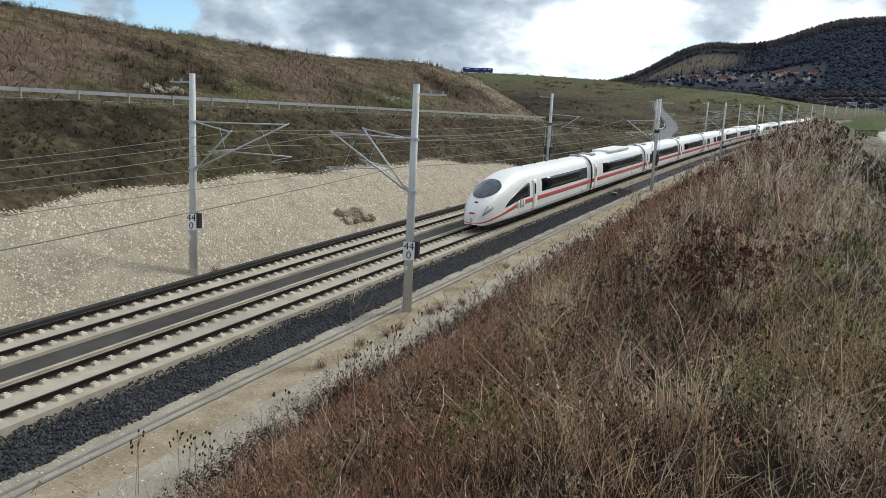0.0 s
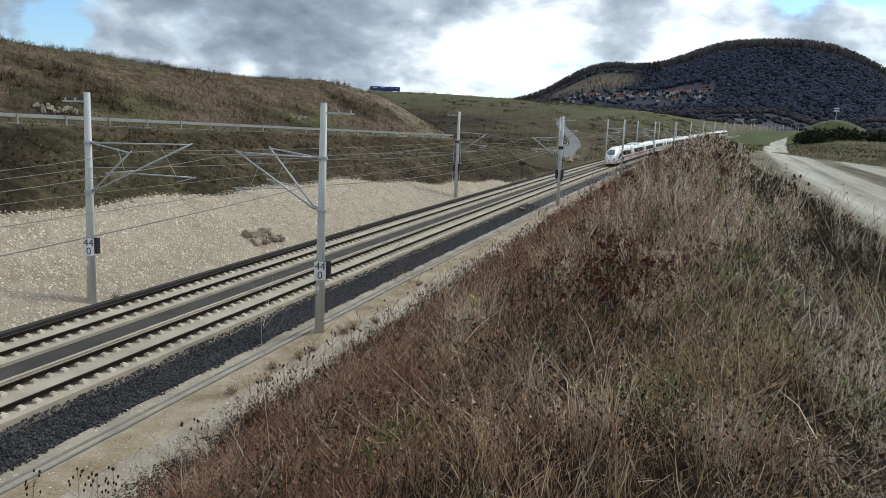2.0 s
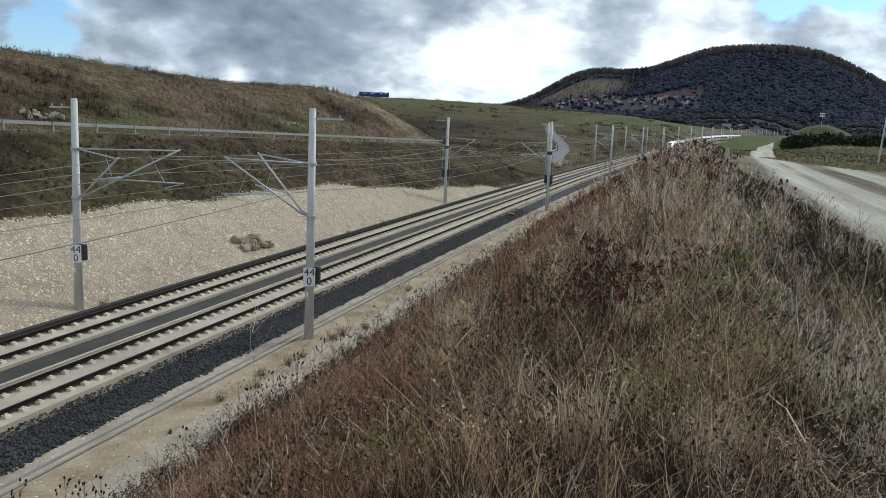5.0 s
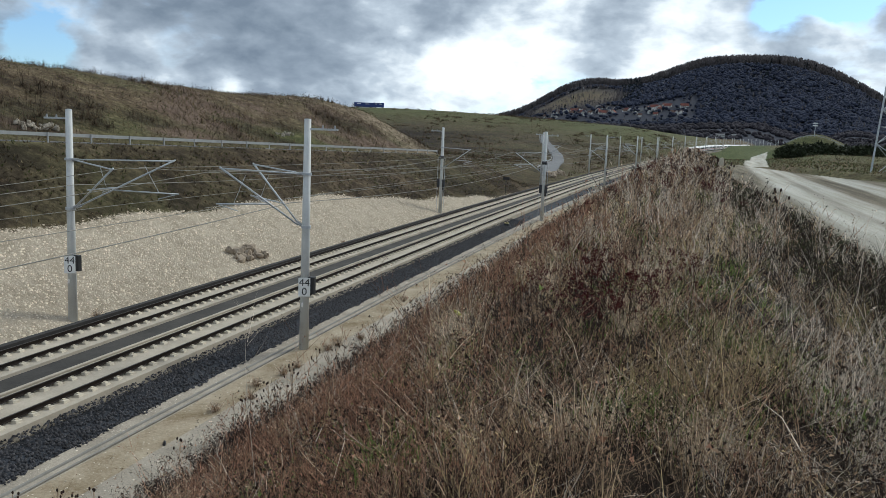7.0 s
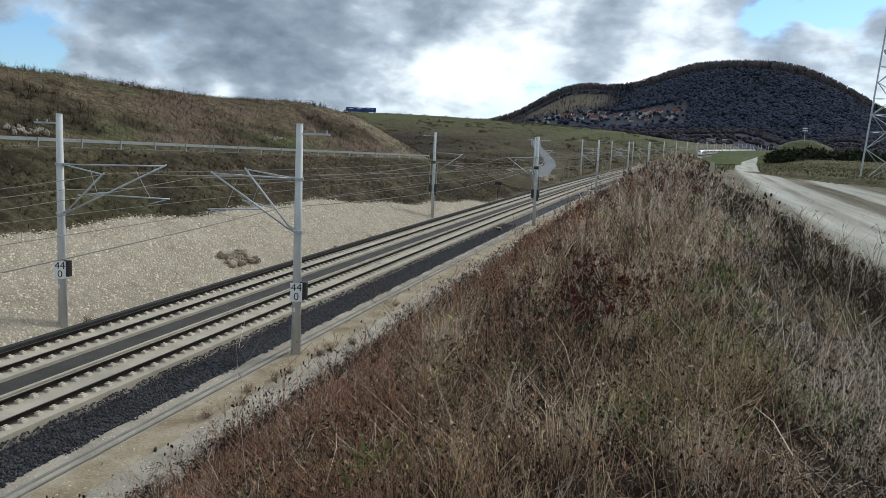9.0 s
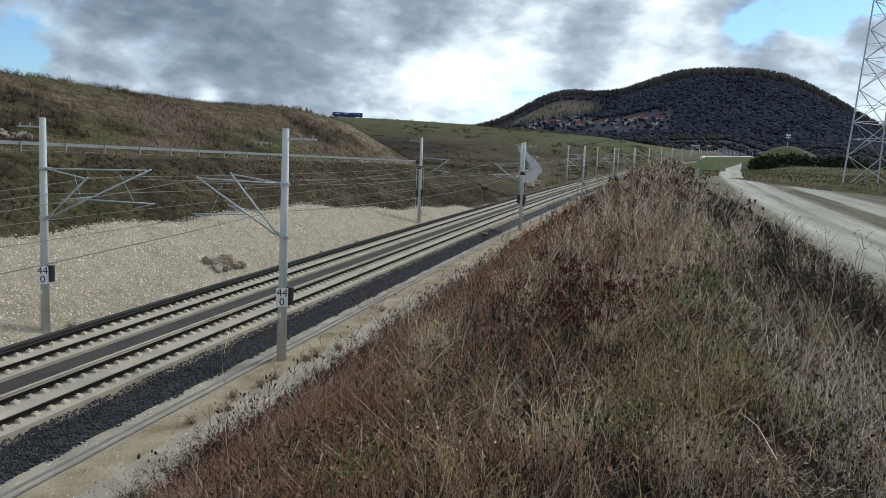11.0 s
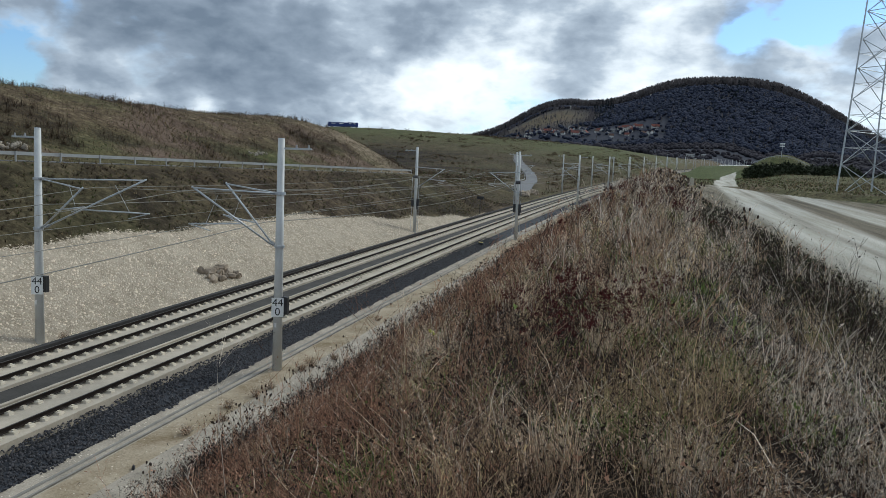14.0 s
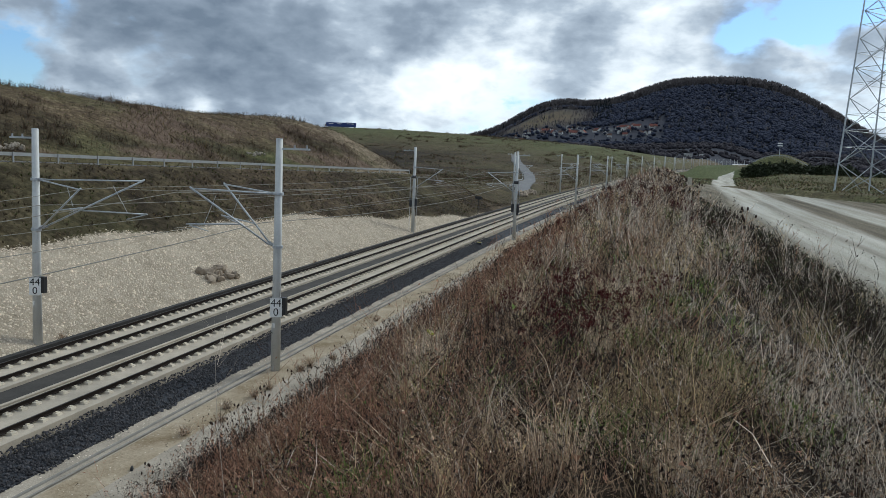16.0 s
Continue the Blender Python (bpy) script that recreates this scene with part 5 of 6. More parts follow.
class Strands:
    """Gathers thin bent blades, twigs and seed flakes for one mesh."""

    def __init__(self, seed):
        self.rng, self.v, self.t, self.m, self.n = np.random.default_rng(seed), [], [], [], 0

    def blades(self, P, D, bend, W, mi):
        """P: feet, D: foot to tip, bend: sideways push of the middle, W: widths, mi: materials."""
        n = len(P)
        if not n:
            return
        a = self.rng.uniform(0, 2 * math.pi, n)
        s = np.stack([np.cos(a), np.sin(a), 0 * a], -1) * (W / 2)[:, None]
        mid = P + D * 0.52 - bend
        tip = P + D
        self.v.append(np.stack([P - s, P + s, mid - s * 0.8, mid + s * 0.8, tip], 1).reshape(-1, 3))
        k = np.arange(n)[:, None] * 5 + self.n
        self.t.append((k[:, :, None] + np.array([[0, 1, 2], [2, 1, 3], [2, 3, 4]])[None]).reshape(-1, 3))
        self.m.append(np.repeat(mi, 3))
        self.n += 5 * n

    def flakes(self, P, size, mi):
        n = len(P)
        tri = P[:, None] + self.rng.normal(size=(n, 3, 3)) * size[:, None, None]
        self.v.append(tri.reshape(-1, 3))
        self.t.append(np.arange(n * 3).reshape(-1, 3) + self.n)
        self.m.append(mi)
        self.n += 3 * n

    def stems(self, P, H, W, mi, twigs, flakes, fi, spreadk=0.35, lean=0.14, seed_size=1.0):
        """Upright branching stems with twigs and seed flakes."""
        rng, n = self.rng, len(P)
        D = np.concatenate([rng.normal(0, lean, (n, 2)), np.ones((n, 1))], 1) * H[:, None]
        self.blades(P, D, rng.normal(0, 0.06, (n, 3)) * np.array([1, 1, 0.2]) * H[:, None], W, mi)
        f = rng.uniform(0.35, 0.98, (n, twigs))
        a = rng.uniform(0, 2 * math.pi, (n, twigs))
        L = H[:, None] * (1.08 - f) * rng.uniform(0.35, 0.8, (n, twigs)) + 0.03
        base = P[:, None] + D[:, None] * f[..., None]
        td = np.stack([np.cos(a) * spreadk * 1.6, np.sin(a) * spreadk * 1.6, 0.9 + 0 * a], -1) * L[..., None]
        rep = lambda x: np.repeat(x, twigs)
        self.blades(base.reshape(-1, 3), td.reshape(-1, 3), 0 * td.reshape(-1, 3), rep(W) * 0.7, rep(mi))
        if flakes:
            tips = (base + td).reshape(-1, 3)
            q = np.repeat(tips, flakes, 0)
            s = np.clip(np.repeat(rep(W), flakes) * 0.95, 0.005, 0.03) * seed_size
            self.flakes(q + rng.normal(size=q.shape) * s[:, None] * 1.6, s * rng.uniform(0.5, 1.1, len(q)), np.repeat(rep(fi), flakes))

    def finish(self, name, label, mats=WEEDS, category="weeds"):
        ob = fast_mesh(name, np.concatenate(self.v), np.concatenate(self.t), mats, np.concatenate(self.m))
        return tagged(ob, label=label, category=category, kind="stuff")


def scatter(rng, n, u0, u1, v0, v1):
    return rng.uniform(u0, u1, n), rng.uniform(v0, v1, n)


def feet(u, v):
    return np.stack([u + cx(v), v, ground_z(u, v) - 0.02], -1)


def patchy(u, v, s, k):
    return wob(u * 1.0, v * 0.8, s, k) + 0.6 * wob(u, v, s * 0.37, k + 2.0)


def dock_gap(u, v):
    """Where the dock crowds out the other weeds."""
    return 0.75 * np.exp(-(((u - 19.95 + 0.12 * (v - 7.8)) / 0.48) ** 2 + ((v - 7.6) / 1.2) ** 2) ** 2)


def weed_kinds(rng, u, v):
    """Which weed grows where on the bank: red-brown on the railway side, straw and grey on top, greener towards the road."""
    n = len(u)
    rail = sm(-u, -20.5, -17.5)
    red = 0.25 + (1.9 * rail * sm(patchy(u, v, 1.3, 8.0), -0.6, 0.4) + 1.0 * sm(patchy(u, v, 2.0, 1.0), 0.1, 0.5)) * (1 - sm(u, 20.3, 22.5)) + 0.5 * dock_gap(u, v)
    straw = 0.04 + 1.0 * sm(patchy(u, v, 0.9, 4.0), 0.55, 0.9) * (0.4 + 0.6 * sm(u, 13, 17))
    grey = 0.10 + 0.9 * sm(v, 12, 20) * sm(u, 16.5, 19) + 1.5 * sm(u, 20.2, 21.6) * sm(patchy(u, v, 1.1, 7.0), -0.3, 0.4) + 0.5 * sm(patchy(u, v, 1.4, 7.0), 0.2, 0.6)
    green = 0.03 + 2.3 * sm(patchy(u, v, 1.0, 9.0), 0.45, 0.8) * sm(u, 14, 18) + 0.5 * sm(u, 22.5, 26)
    # besides dark weeds, small dark patches that paint shade into the gaps
    dark = 0.38 + 2.1 * sm(patchy(u, v, 0.34, 14.0), 0.15, 0.5) + 0.5 * sm(-u, -12, -8) + 0.9 * sm(u, 22.0, 23.5) * (1 - sm(u, 25, 27))
    ochre = 0.05 + 0.65 * sm(patchy(u, v, 1.0, 12.0), 0.35, 0.8) + 1.2 * sm(u, 24.6, 25.6)
    w = np.stack([red, 0.75 + 0 * u, grey, straw, green, dark, ochre], -1)
    w = w ** 1.7
    c = np.cumsum(w / w.sum(1, keepdims=True), 1)
    return np.minimum((rng.uniform(size=n)[:, None] > c).sum(1), 6)


def stature(u, v):
    """Weeds stay low on the railway-side slope and near the lookout."""
    return (0.72 + 0.28 * sm(v, 3, 12)) * (1 - 0.58 * (1 - sm(u, 10, 16)) * (1 - sm(v, 14, 40)))


def in_view(u, v, rng):
    """The stretch of the bank in front of the lookout, thinning out to its sides."""
    inside = ((u > 18.4 - v * 1.6) & (u + cx(v) < 21.6 + 0.33 * v)) | (v < 1)
    return inside | (rng.uniform(size=len(u)) < 0.22)


def bank_edge(rng, u, v, loose):
    """The ragged lower edge of the weeds above the gravel."""
    line = 9.6 - 0.7 * sm(v, 25, 60) + 0.4 * np.sin(v / 1.7) + 0.35 * np.sin(v / 0.6)
    return ((u > line) & (u < 26.0 + 0.6 * np.sin(v / 2.3) + 0.5 * np.sin(v / 0.9))) | (rng.uniform(size=len(u)) < loose)


def tuft(S, u, v, m, height, wide, splay, mi, width):
    """One tussock of fine blades that arch outwards; mi gives the odds of each weed colour."""
    rng = S.rng
    uu, vv = u + rng.normal(0, wide, m), v + rng.normal(0, wide, m)
    H = height * rng.gamma(5, 0.17, m)
    out = np.stack([uu - u, vv - v], -1) / max(wide, 0.02) * splay * 0.35 + rng.normal(0, splay * 0.4, (m, 2)) + rng.normal(0, 0.15, 2)
    D = np.concatenate([out, np.ones((m, 1))], 1) * H[:, None]
    k = rng.choice([a for a, _ in mi], m, p=[b for _, b in mi])
    S.blades(feet(uu, vv), D, np.concatenate([out * 0.35, np.full((m, 1), -0.06)], 1) * H[:, None], width * rng.uniform(0.6, 1.3, m), k)
    return feet(uu, vv) + D


def build_bank_weeds():
    S = Strands(21)
    rng = S.rng
    # stretch of the line: litter blades, clumps and blades in each, stems
    for v0, v1, nl, nc, per, ns in ((-16, 1.0, 12000, 2200, 10, 900), (1.0, 9, 42000, 5200, 14, 5200), (3.4, 6.6, 30000, 8000, 13, 3000), (9, 20, 26000, 4000, 12, 6200), (20, 45, 14000, 3000, 10, 6400), (45, 100, 9000, 3400, 8, 5200), (100, 230, 5000, 3400, 5, 3600)):
        u1 = 30.2 if v1 < 60 else 29.0
        # matted litter, its extra dark blades standing in for shade near the ground
        u, v = scatter(rng, nl, 7.9, u1, v0, v1)
        keep = bank_edge(rng, u, v, 0.06) & in_view(u, v, rng)
        u, v = u[keep], v[keep]
        n = len(u)
        dist = np.hypot(u - EYE[0], v)
        k = weed_kinds(rng, u, v)
        k = np.where(rng.uniform(size=n) < 0.40, np.where(rng.uniform(size=n) < 0.65, 5, 1), k)
        L = rng.uniform(0.06, 0.22, n)
        a = rng.uniform(0, 6.283, n)
        D = np.stack([np.cos(a), np.sin(a), rng.uniform(0.0, 1.1, n)], -1) * L[:, None]
        P = feet(u, v)
        P[:, 2] += rng.uniform(0.0, 0.10, n)
        S.blades(P, D, np.stack([0.2 * L * np.sin(a), 0.2 * L * np.cos(a), -0.15 * L], -1), np.maximum(0.005, dist * 0.0008) * rng.uniform(0.6, 1.5, n), k)
        # clumps that fan out from a crown
        u, v = scatter(rng, nc, 7.9, u1, v0, v1)
        keep = bank_edge(rng, u, v, 0.05) & in_view(u, v, rng) & (rng.uniform(size=nc) < 0.14 + 0.86 * sm(patchy(u, v, 0.62, 3.0) + (0.5 if v1 < 7 else 0.0), -0.15, 0.30)) & (rng.uniform(size=nc) > dock_gap(u, v))
        u, v = u[keep], v[keep]
        k = weed_kinds(rng, u, v)
        n = len(u)
        ch = np.where(k == 4, rng.uniform(0.10, 0.28, n), rng.uniform(0.12, 0.52, n)) * stature(u, v)
        tilt = rng.normal(0, 0.20, (n, 2))
        fan = rng.uniform(0.15, 0.65, n)
        uu = np.repeat(u, per) + rng.normal(0, 0.07, n * per) * np.repeat(fan, per) * 3
        vv = np.repeat(v, per) + rng.normal(0, 0.07, n * per) * np.repeat(fan, per) * 3
        H = np.repeat(ch, per) * rng.uniform(0.45, 1.1, n * per)
        lean = np.repeat(tilt, per, 0) + rng.normal(0, 1, (n * per, 2)) * np.repeat(fan, per)[:, None]
        D = np.concatenate([lean, np.ones((n * per, 1))], 1) * H[:, None]
        dist = np.hypot(uu - EYE[0], vv)
        kk = np.where(rng.uniform(size=n * per) < 0.2, np.where(rng.uniform(size=n * per) < 0.5, 1, 5), np.repeat(k, per))
        S.blades(feet(uu, vv), D, np.concatenate([lean * 0.35 + rng.normal(0, 0.12, (n * per, 2)), np.zeros((n * per, 1)) - 0.05], 1) * H[:, None], np.maximum(0.0050, dist * 0.00085) * rng.uniform(0.5, 1.6, n * per), kk)
        # branching stems, in stands
        u, v = scatter(rng, ns, 7.8, u1 - 0.6, max(v0, 3.0) if v0 > 0 else v0, v1 - (3 if v0 < 0 else 0))
        keep = (rng.uniform(size=ns) < 0.10 + 0.90 * sm(patchy(u, v, 0.75, 6.0), -0.15, 0.35)) & (rng.uniform(size=ns) > dock_gap(u, v)) & in_view(u, v, rng) & bank_edge(rng, u, v, 0.05)
        u, v = u[keep], v[keep]
        n = len(u)
        k = weed_kinds(rng, u, v)
        k = np.where(k == 4, 2, k)
        dist = np.hypot(u - EYE[0], v)
        H = rng.gamma(5, 0.14, n) * stature(u, v)
        fi = np.where((k == 0) & (rng.uniform(size=n) < 0.6), 0, np.where(u < 11, 5, np.where(rng.uniform(size=n) < 0.45, 5, k)))
        S.stems(feet(u, v), H, np.maximum(0.0052, dist * 0.00080), k, 7 if v1 < 50 else 5, 2 if v1 < 50 else 1, fi, 0.55 if v0 < 9 else 0.38, 0.26 if v0 < 9 else 0.15, 1.6 if v0 < 9 else 1.0)
        # dead stalks leaning and lying across the rest
        nd = ns // 4
        u, v = scatter(rng, nd, 9.5, u1 - 1, max(v0, 4.6) if v0 > 0 else v0, v1)
        keep = bank_edge(rng, u, v, 0.0) & in_view(u, v, rng)
        u, v = u[keep], v[keep]
        n = len(u)
        P = feet(u, v)
        P[:, 2] += rng.uniform(0.0, 0.25, n)
        a = rng.uniform(0, 6.283, n)
        D = np.stack([np.cos(a), np.sin(a), rng.uniform(0.1, 1.0, n)], -1) * rng.uniform(0.2, 0.55, n)[:, None]
        S.blades(P, D, rng.normal(0, 0.05, (n, 3)), np.maximum(0.005, np.hypot(u - EYE[0], v) * 0.00075) * rng.uniform(0.8, 1.5, n), rng.choice([2, 3, 1, 5], n, p=[0.3, 0.12, 0.23, 0.35]))
        # crumbled leaves and seed bits caught in the weeds, half dark to imitate shade
        u, v = scatter(rng, nl, 8.6, u1, max(v0, 4.2) if v0 > 0 else v0, v1)
        keep = bank_edge(rng, u, v, 0.06) & in_view(u, v, rng)
        u, v = u[keep], v[keep]
        P = feet(u, v)
        P[:, 2] += rng.uniform(0.02, 0.5, len(u)) * stature(u, v)
        k = weed_kinds(rng, u, v)
        k = np.where((k == 2) | (k == 3), 1, k)
        dist = np.hypot(u - EYE[0], v)
        S.flakes(P, np.maximum(0.009, dist * (0.0014 if v0 < 9 else 0.0009)) * rng.uniform(0.5, 1.7, len(u)), np.where(rng.uniform(size=len(u)) < 0.5, 5, k))
    S.finish("dry_bank_weeds", "dense dry red-brown and straw weeds on the bank")


def build_bank_stands():
    """The stands that stand out of the weeds: pale feather grass, dark dock, green leaves, ochre tussocks."""
    S = Strands(23)
    rng = S.rng
    # pale feather grass
    spots = [(19.9, 4.75, 0.42), (20.05, 4.9, 0.36), (20.66, 4.75, 0.42), (20.75, 4.95, 0.30), (19.38, 5.5, 0.40), (19.27, 4.75, 0.34), (18.7, 5.6, 0.36), (20.4, 8.6, 0.42), (20.2, 8.3, 0.36)]
    spots += [(a, b, rng.uniform(0.25, 0.5)) for a, b in zip(*scatter(rng, 34, 13.0, 20.5, 5.5, 26)) if a > 19.8 - 1.45 * b]
    spots += [(a, b, rng.uniform(0.3, 0.5)) for a, b in zip(*scatter(rng, 26, 20.0, 26.5, 7, 40)) if a < 20.6 + 0.3 * b]
    for a, b, h in spots:
        w = max(0.0034, math.hypot(a - EYE[0], b) * 0.00055)
        tips = tuft(S, a, b, 150, h, 0.10, 0.75, ((3, 0.75), (2, 0.25)), w)
        q = np.repeat(tips, 2, 0) + rng.normal(0, 0.018, (len(tips) * 2, 3))
        S.flakes(q, rng.uniform(0.4, 1.1, len(q)) * w * 1.6, np.full(len(q), 3))
    # ochre tussocks
    spots = [(20.85, 5.75, 0.36), (20.6, 5.85, 0.34), (21.05, 6.7, 0.40), (20.9, 6.2, 0.36), (20.4, 6.1, 0.3), (21.3, 7.2, 0.36)]
    spots += [(a, b, rng.uniform(0.25, 0.45)) for a, b in zip(*scatter(rng, 60, 15.5, 27.5, 6, 45)) if 19.8 - 1.45 * b < a < 20.6 + 0.3 * b]
    for a, b, h in spots:
        tuft(S, a, b, 130, h, 0.16, 0.8, ((6, 0.7), (3, 0.15), (4, 0.15)), max(0.0045, math.hypot(a - EYE[0], b) * 0.0006))
    # low green leaves in the gaps
    spots = [(20.22, 5.2), (20.3, 5.4), (21.2, 7.8), (21.4, 8.1), (21.0, 7.6), (24.4, 15.2), (24.1, 15.6), (24.7, 14.8), (18.7, 4.9), (18.5, 5.1), (21.8, 10.2), (19.7, 7.5), (19.2, 6.2), (23.0, 12.0)]
    spots += [(a, b) for a, b in zip(*scatter(rng, 90, 15.0, 27.0, 4.5, 34)) if 19.8 - 1.45 * b < a < 20.6 + 0.3 * b]
    for a, b in spots:
        w = max(0.012, math.hypot(a - EYE[0], b) * 0.0014)
        tuft(S, a, b, 140, rng.uniform(0.13, 0.27), 0.22, 0.9, ((4, 0.85), (6, 0.15)), w)
    # dock with dark red seed heads
    spots = [(19.0, 13.8), (18.7, 13.0), (19.75, 11.25), (19.45, 11.6), (20.2, 10.7), (20.0, 10.2), (19.6, 9.8), (19.9, 9.3), (19.3, 10.6), (19.5, 9.2), (18.4, 11.5), (20.5, 11.4)]
    spots = [(EYE[0] + (p - EYE[0]) * 0.8, q * 0.72) for p, q in spots]
    a = np.array([p[0] for p in spots for _ in range(6)])
    b = np.array([p[1] for p in spots for _ in range(6)])
    far_u, far_v = scatter(rng, 260, 17.5, 23.0, 16, 75)
    keep = patchy(far_u, far_v, 2.2, 5.0) > 0.15
    a, b = np.concatenate([a + rng.normal(0, 0.14, len(a)), far_u[keep]]), np.concatenate([b + rng.normal(0, 0.22, len(b)), far_v[keep]])
    n = len(a)
    d = np.hypot(a - EYE[0], b)
    S.stems(feet(a, b), rng.uniform(0.45, 0.85, n), np.maximum(0.007, d * 0.0007), np.full(n, 5), 7, 14, np.full(n, 7), 0.40, 0.20, 1.6)
    # tangled dark shrub on the road side of the ridge
    u, v = scatter(rng, 5200, 21.8, 27.0, 7, 60)
    keep = (u < 20.8 + 0.31 * v) & (patchy(u, v, 1.8, 11.0) > -0.15) & (u > 21.4 + 0.03 * v)
    u, v = u[keep], v[keep]
    n = len(u)
    d = np.hypot(u - EYE[0], v)
    S.stems(feet(u, v), rng.uniform(0.35, 0.95, n), np.maximum(0.006, d * 0.0007), np.full(n, 5), 8, 3, np.where(rng.uniform(size=n) < 0.65, 8, 5), 0.6, 0.25, 1.8)
    S.finish("weed_stands", "stands of pale grass, dark dock and green leaves", WEEDS + [M_DOCK, M_SHRUB])


def build_edge_weeds():
    """Dark seed-headed stems along the lower edge of the bank, and the weeds on the left slopes."""
    S = Strands(44)
    rng = S.rng
    n = 1500
    v = 12 + 100 * rng.uniform(size=n) ** 1.5
    u = 8.9 + rng.gamma(1.6, 0.8, n)
    keep = rng.uniform(size=n) < 0.08 + 0.9 * sm(patchy(u, v, 2.2, 9.0), 0.0, 0.7)
    u, v = u[keep], v[keep]
    n = len(u)
    S.stems(feet(u, v), rng.uniform(0.5, 1.35, n), np.maximum(0.008, v * 0.0006), np.full(n, 5), 6, 5, np.full(n, 5), 0.45, 0.14, 1.8)
    n = 420
    v = rng.uniform(9, 30, n)
    u = 9.2 + 3.2 * rng.uniform(size=n) * sm(-v, -22, -8)
    S.stems(feet(u, v), rng.uniform(0.35, 0.85, n), np.full(n, 0.009), np.full(n, 5), 7, 9, np.full(n, 5), 0.45, 0.14, 2.3)
    S.finish("dark_seed_stems", "dark seed-headed stems along the gravel edge")
    S = Strands(55)
    rng = S.rng
    n = 50000
    v = rng.uniform(-12, 175, n)
    u = -8.5 - 56 * rng.uniform(size=n) ** 0.9
    zb, ub = bench(v)
    keep = ((u < stone_top(v) - 0.15) | (v > 127)) & ~((u < ub - 1.2) & (u > ub - 6.2) & (v < 140))
    u, v, zb, ub = u[keep], v[keep], zb[keep], ub[keep]
    n = len(u)
    up = u < ub - 6
    tall = sm(patchy(u, v, 5.0, 2.0), -0.1, 0.7) * up
    w = np.stack([0.5 * tall + 0.12, 0.9 + 0 * u, 0.25 + 0.2 * tall, 0.18 + 0.25 * up, 0.75 - 0.5 * tall, 0.10 + 0 * u, 0.35 + 0 * u], -1)
    c = np.cumsum(w / w.sum(1, keepdims=True), 1)
    k = np.minimum((rng.uniform(size=n)[:, None] > c).sum(1), 6)
    H = rng.uniform(0.08, 0.24, n) * (1 + 2.2 * tall)
    lean = rng.normal(0, 0.8, (n, 2))
    D = np.concatenate([lean, np.ones((n, 1))], 1) * H[:, None]
    S.blades(feet(u, v), D, 0 * D, rng.uniform(0.04, 0.11, n), k)
    n = 17000
    v = rng.uniform(14, 152, n)
    u = -26 - 32 * rng.uniform(size=n)
    tall = sm(patchy(u, v, 4.2, 3.0), 0.0, 0.6)
    keep = (rng.uniform(size=n) < 0.10 + tall) & (u < bench(v)[1] - 8) & (v + 0.1 * u < 139)
    u, v = u[keep], v[keep]
    n = len(u)
    S.stems(feet(u, v), rng.uniform(0.3, 0.8, n), np.full(n, 0.030), rng.choice([0, 2, 5, 1], n, p=[0.28, 0.10, 0.37, 0.25]), 5, 2, rng.choice([0, 5], n), 0.4)
    # low bushes in rows on the upper slope, thick at the end of the spur
    u, v = scatter(rng, 900, -62, -26, 12, 152)
    keep = (u < bench(v)[1] - 9) & (v + 0.1 * u < 139) & ((patchy(u, v, 4.2, 3.0) > 0.42) | ((v > 126) & (u < -40) & (u > -50) & (rng.uniform(size=len(u)) < 0.6)))
    for a, b in zip(u[keep], v[keep]):
        m = 44
        d = rng.normal(size=(m, 3))
        d[:, 2] = np.abs(d[:, 2])
        d /= np.linalg.norm(d, axis=1)[:, None]
        P = np.repeat(feet(np.array([a]), np.array([b])), m, 0)
        S.blades(P, d * rng.uniform(0.5, 1.5, (m, 1)) * np.array([0.7, 0.7, 1.0]), rng.normal(0, 0.06, (m, 3)), np.full(m, 0.05), rng.choice([0, 5, 1, 2], m, p=[0.3, 0.35, 0.25, 0.1]))
    # dark tufts on the lower bank
    u, v = scatter(rng, 9000, -24, -8.5, -5, 150)
    keep = (u < stone_top(v) - 0.3) & (u > bench(v)[1] + 0.2) & (patchy(u, v, 1.6, 8.0) > -0.25)
    u, v = u[keep], v[keep]
    m = 9
    n = len(u) * m
    D = np.concatenate([rng.normal(0, 0.7, (n, 2)), np.ones((n, 1))], 1) * rng.uniform(0.08, 0.30, n)[:, None]
    S.blades(feet(np.repeat(u, m), np.repeat(v, m)), D, 0.2 * D * np.array([1, 1, 0]), np.full(n, 0.035), np.repeat(rng.choice([5, 1, 4, 3], len(u), p=[0.45, 0.25, 0.18, 0.12]), m))
    S.finish("hillside_weeds", "short brown and green winter grass on the hillside", HILL, "grass")


def lane_u(v):
    """Where the winding lane runs across the hillside."""
    return np.interp(v, [182, 205, 230, 263, 298, 326, 348, 374], [-14, -17.5, -21.5, -28, -37.5, -47, -54, -61])


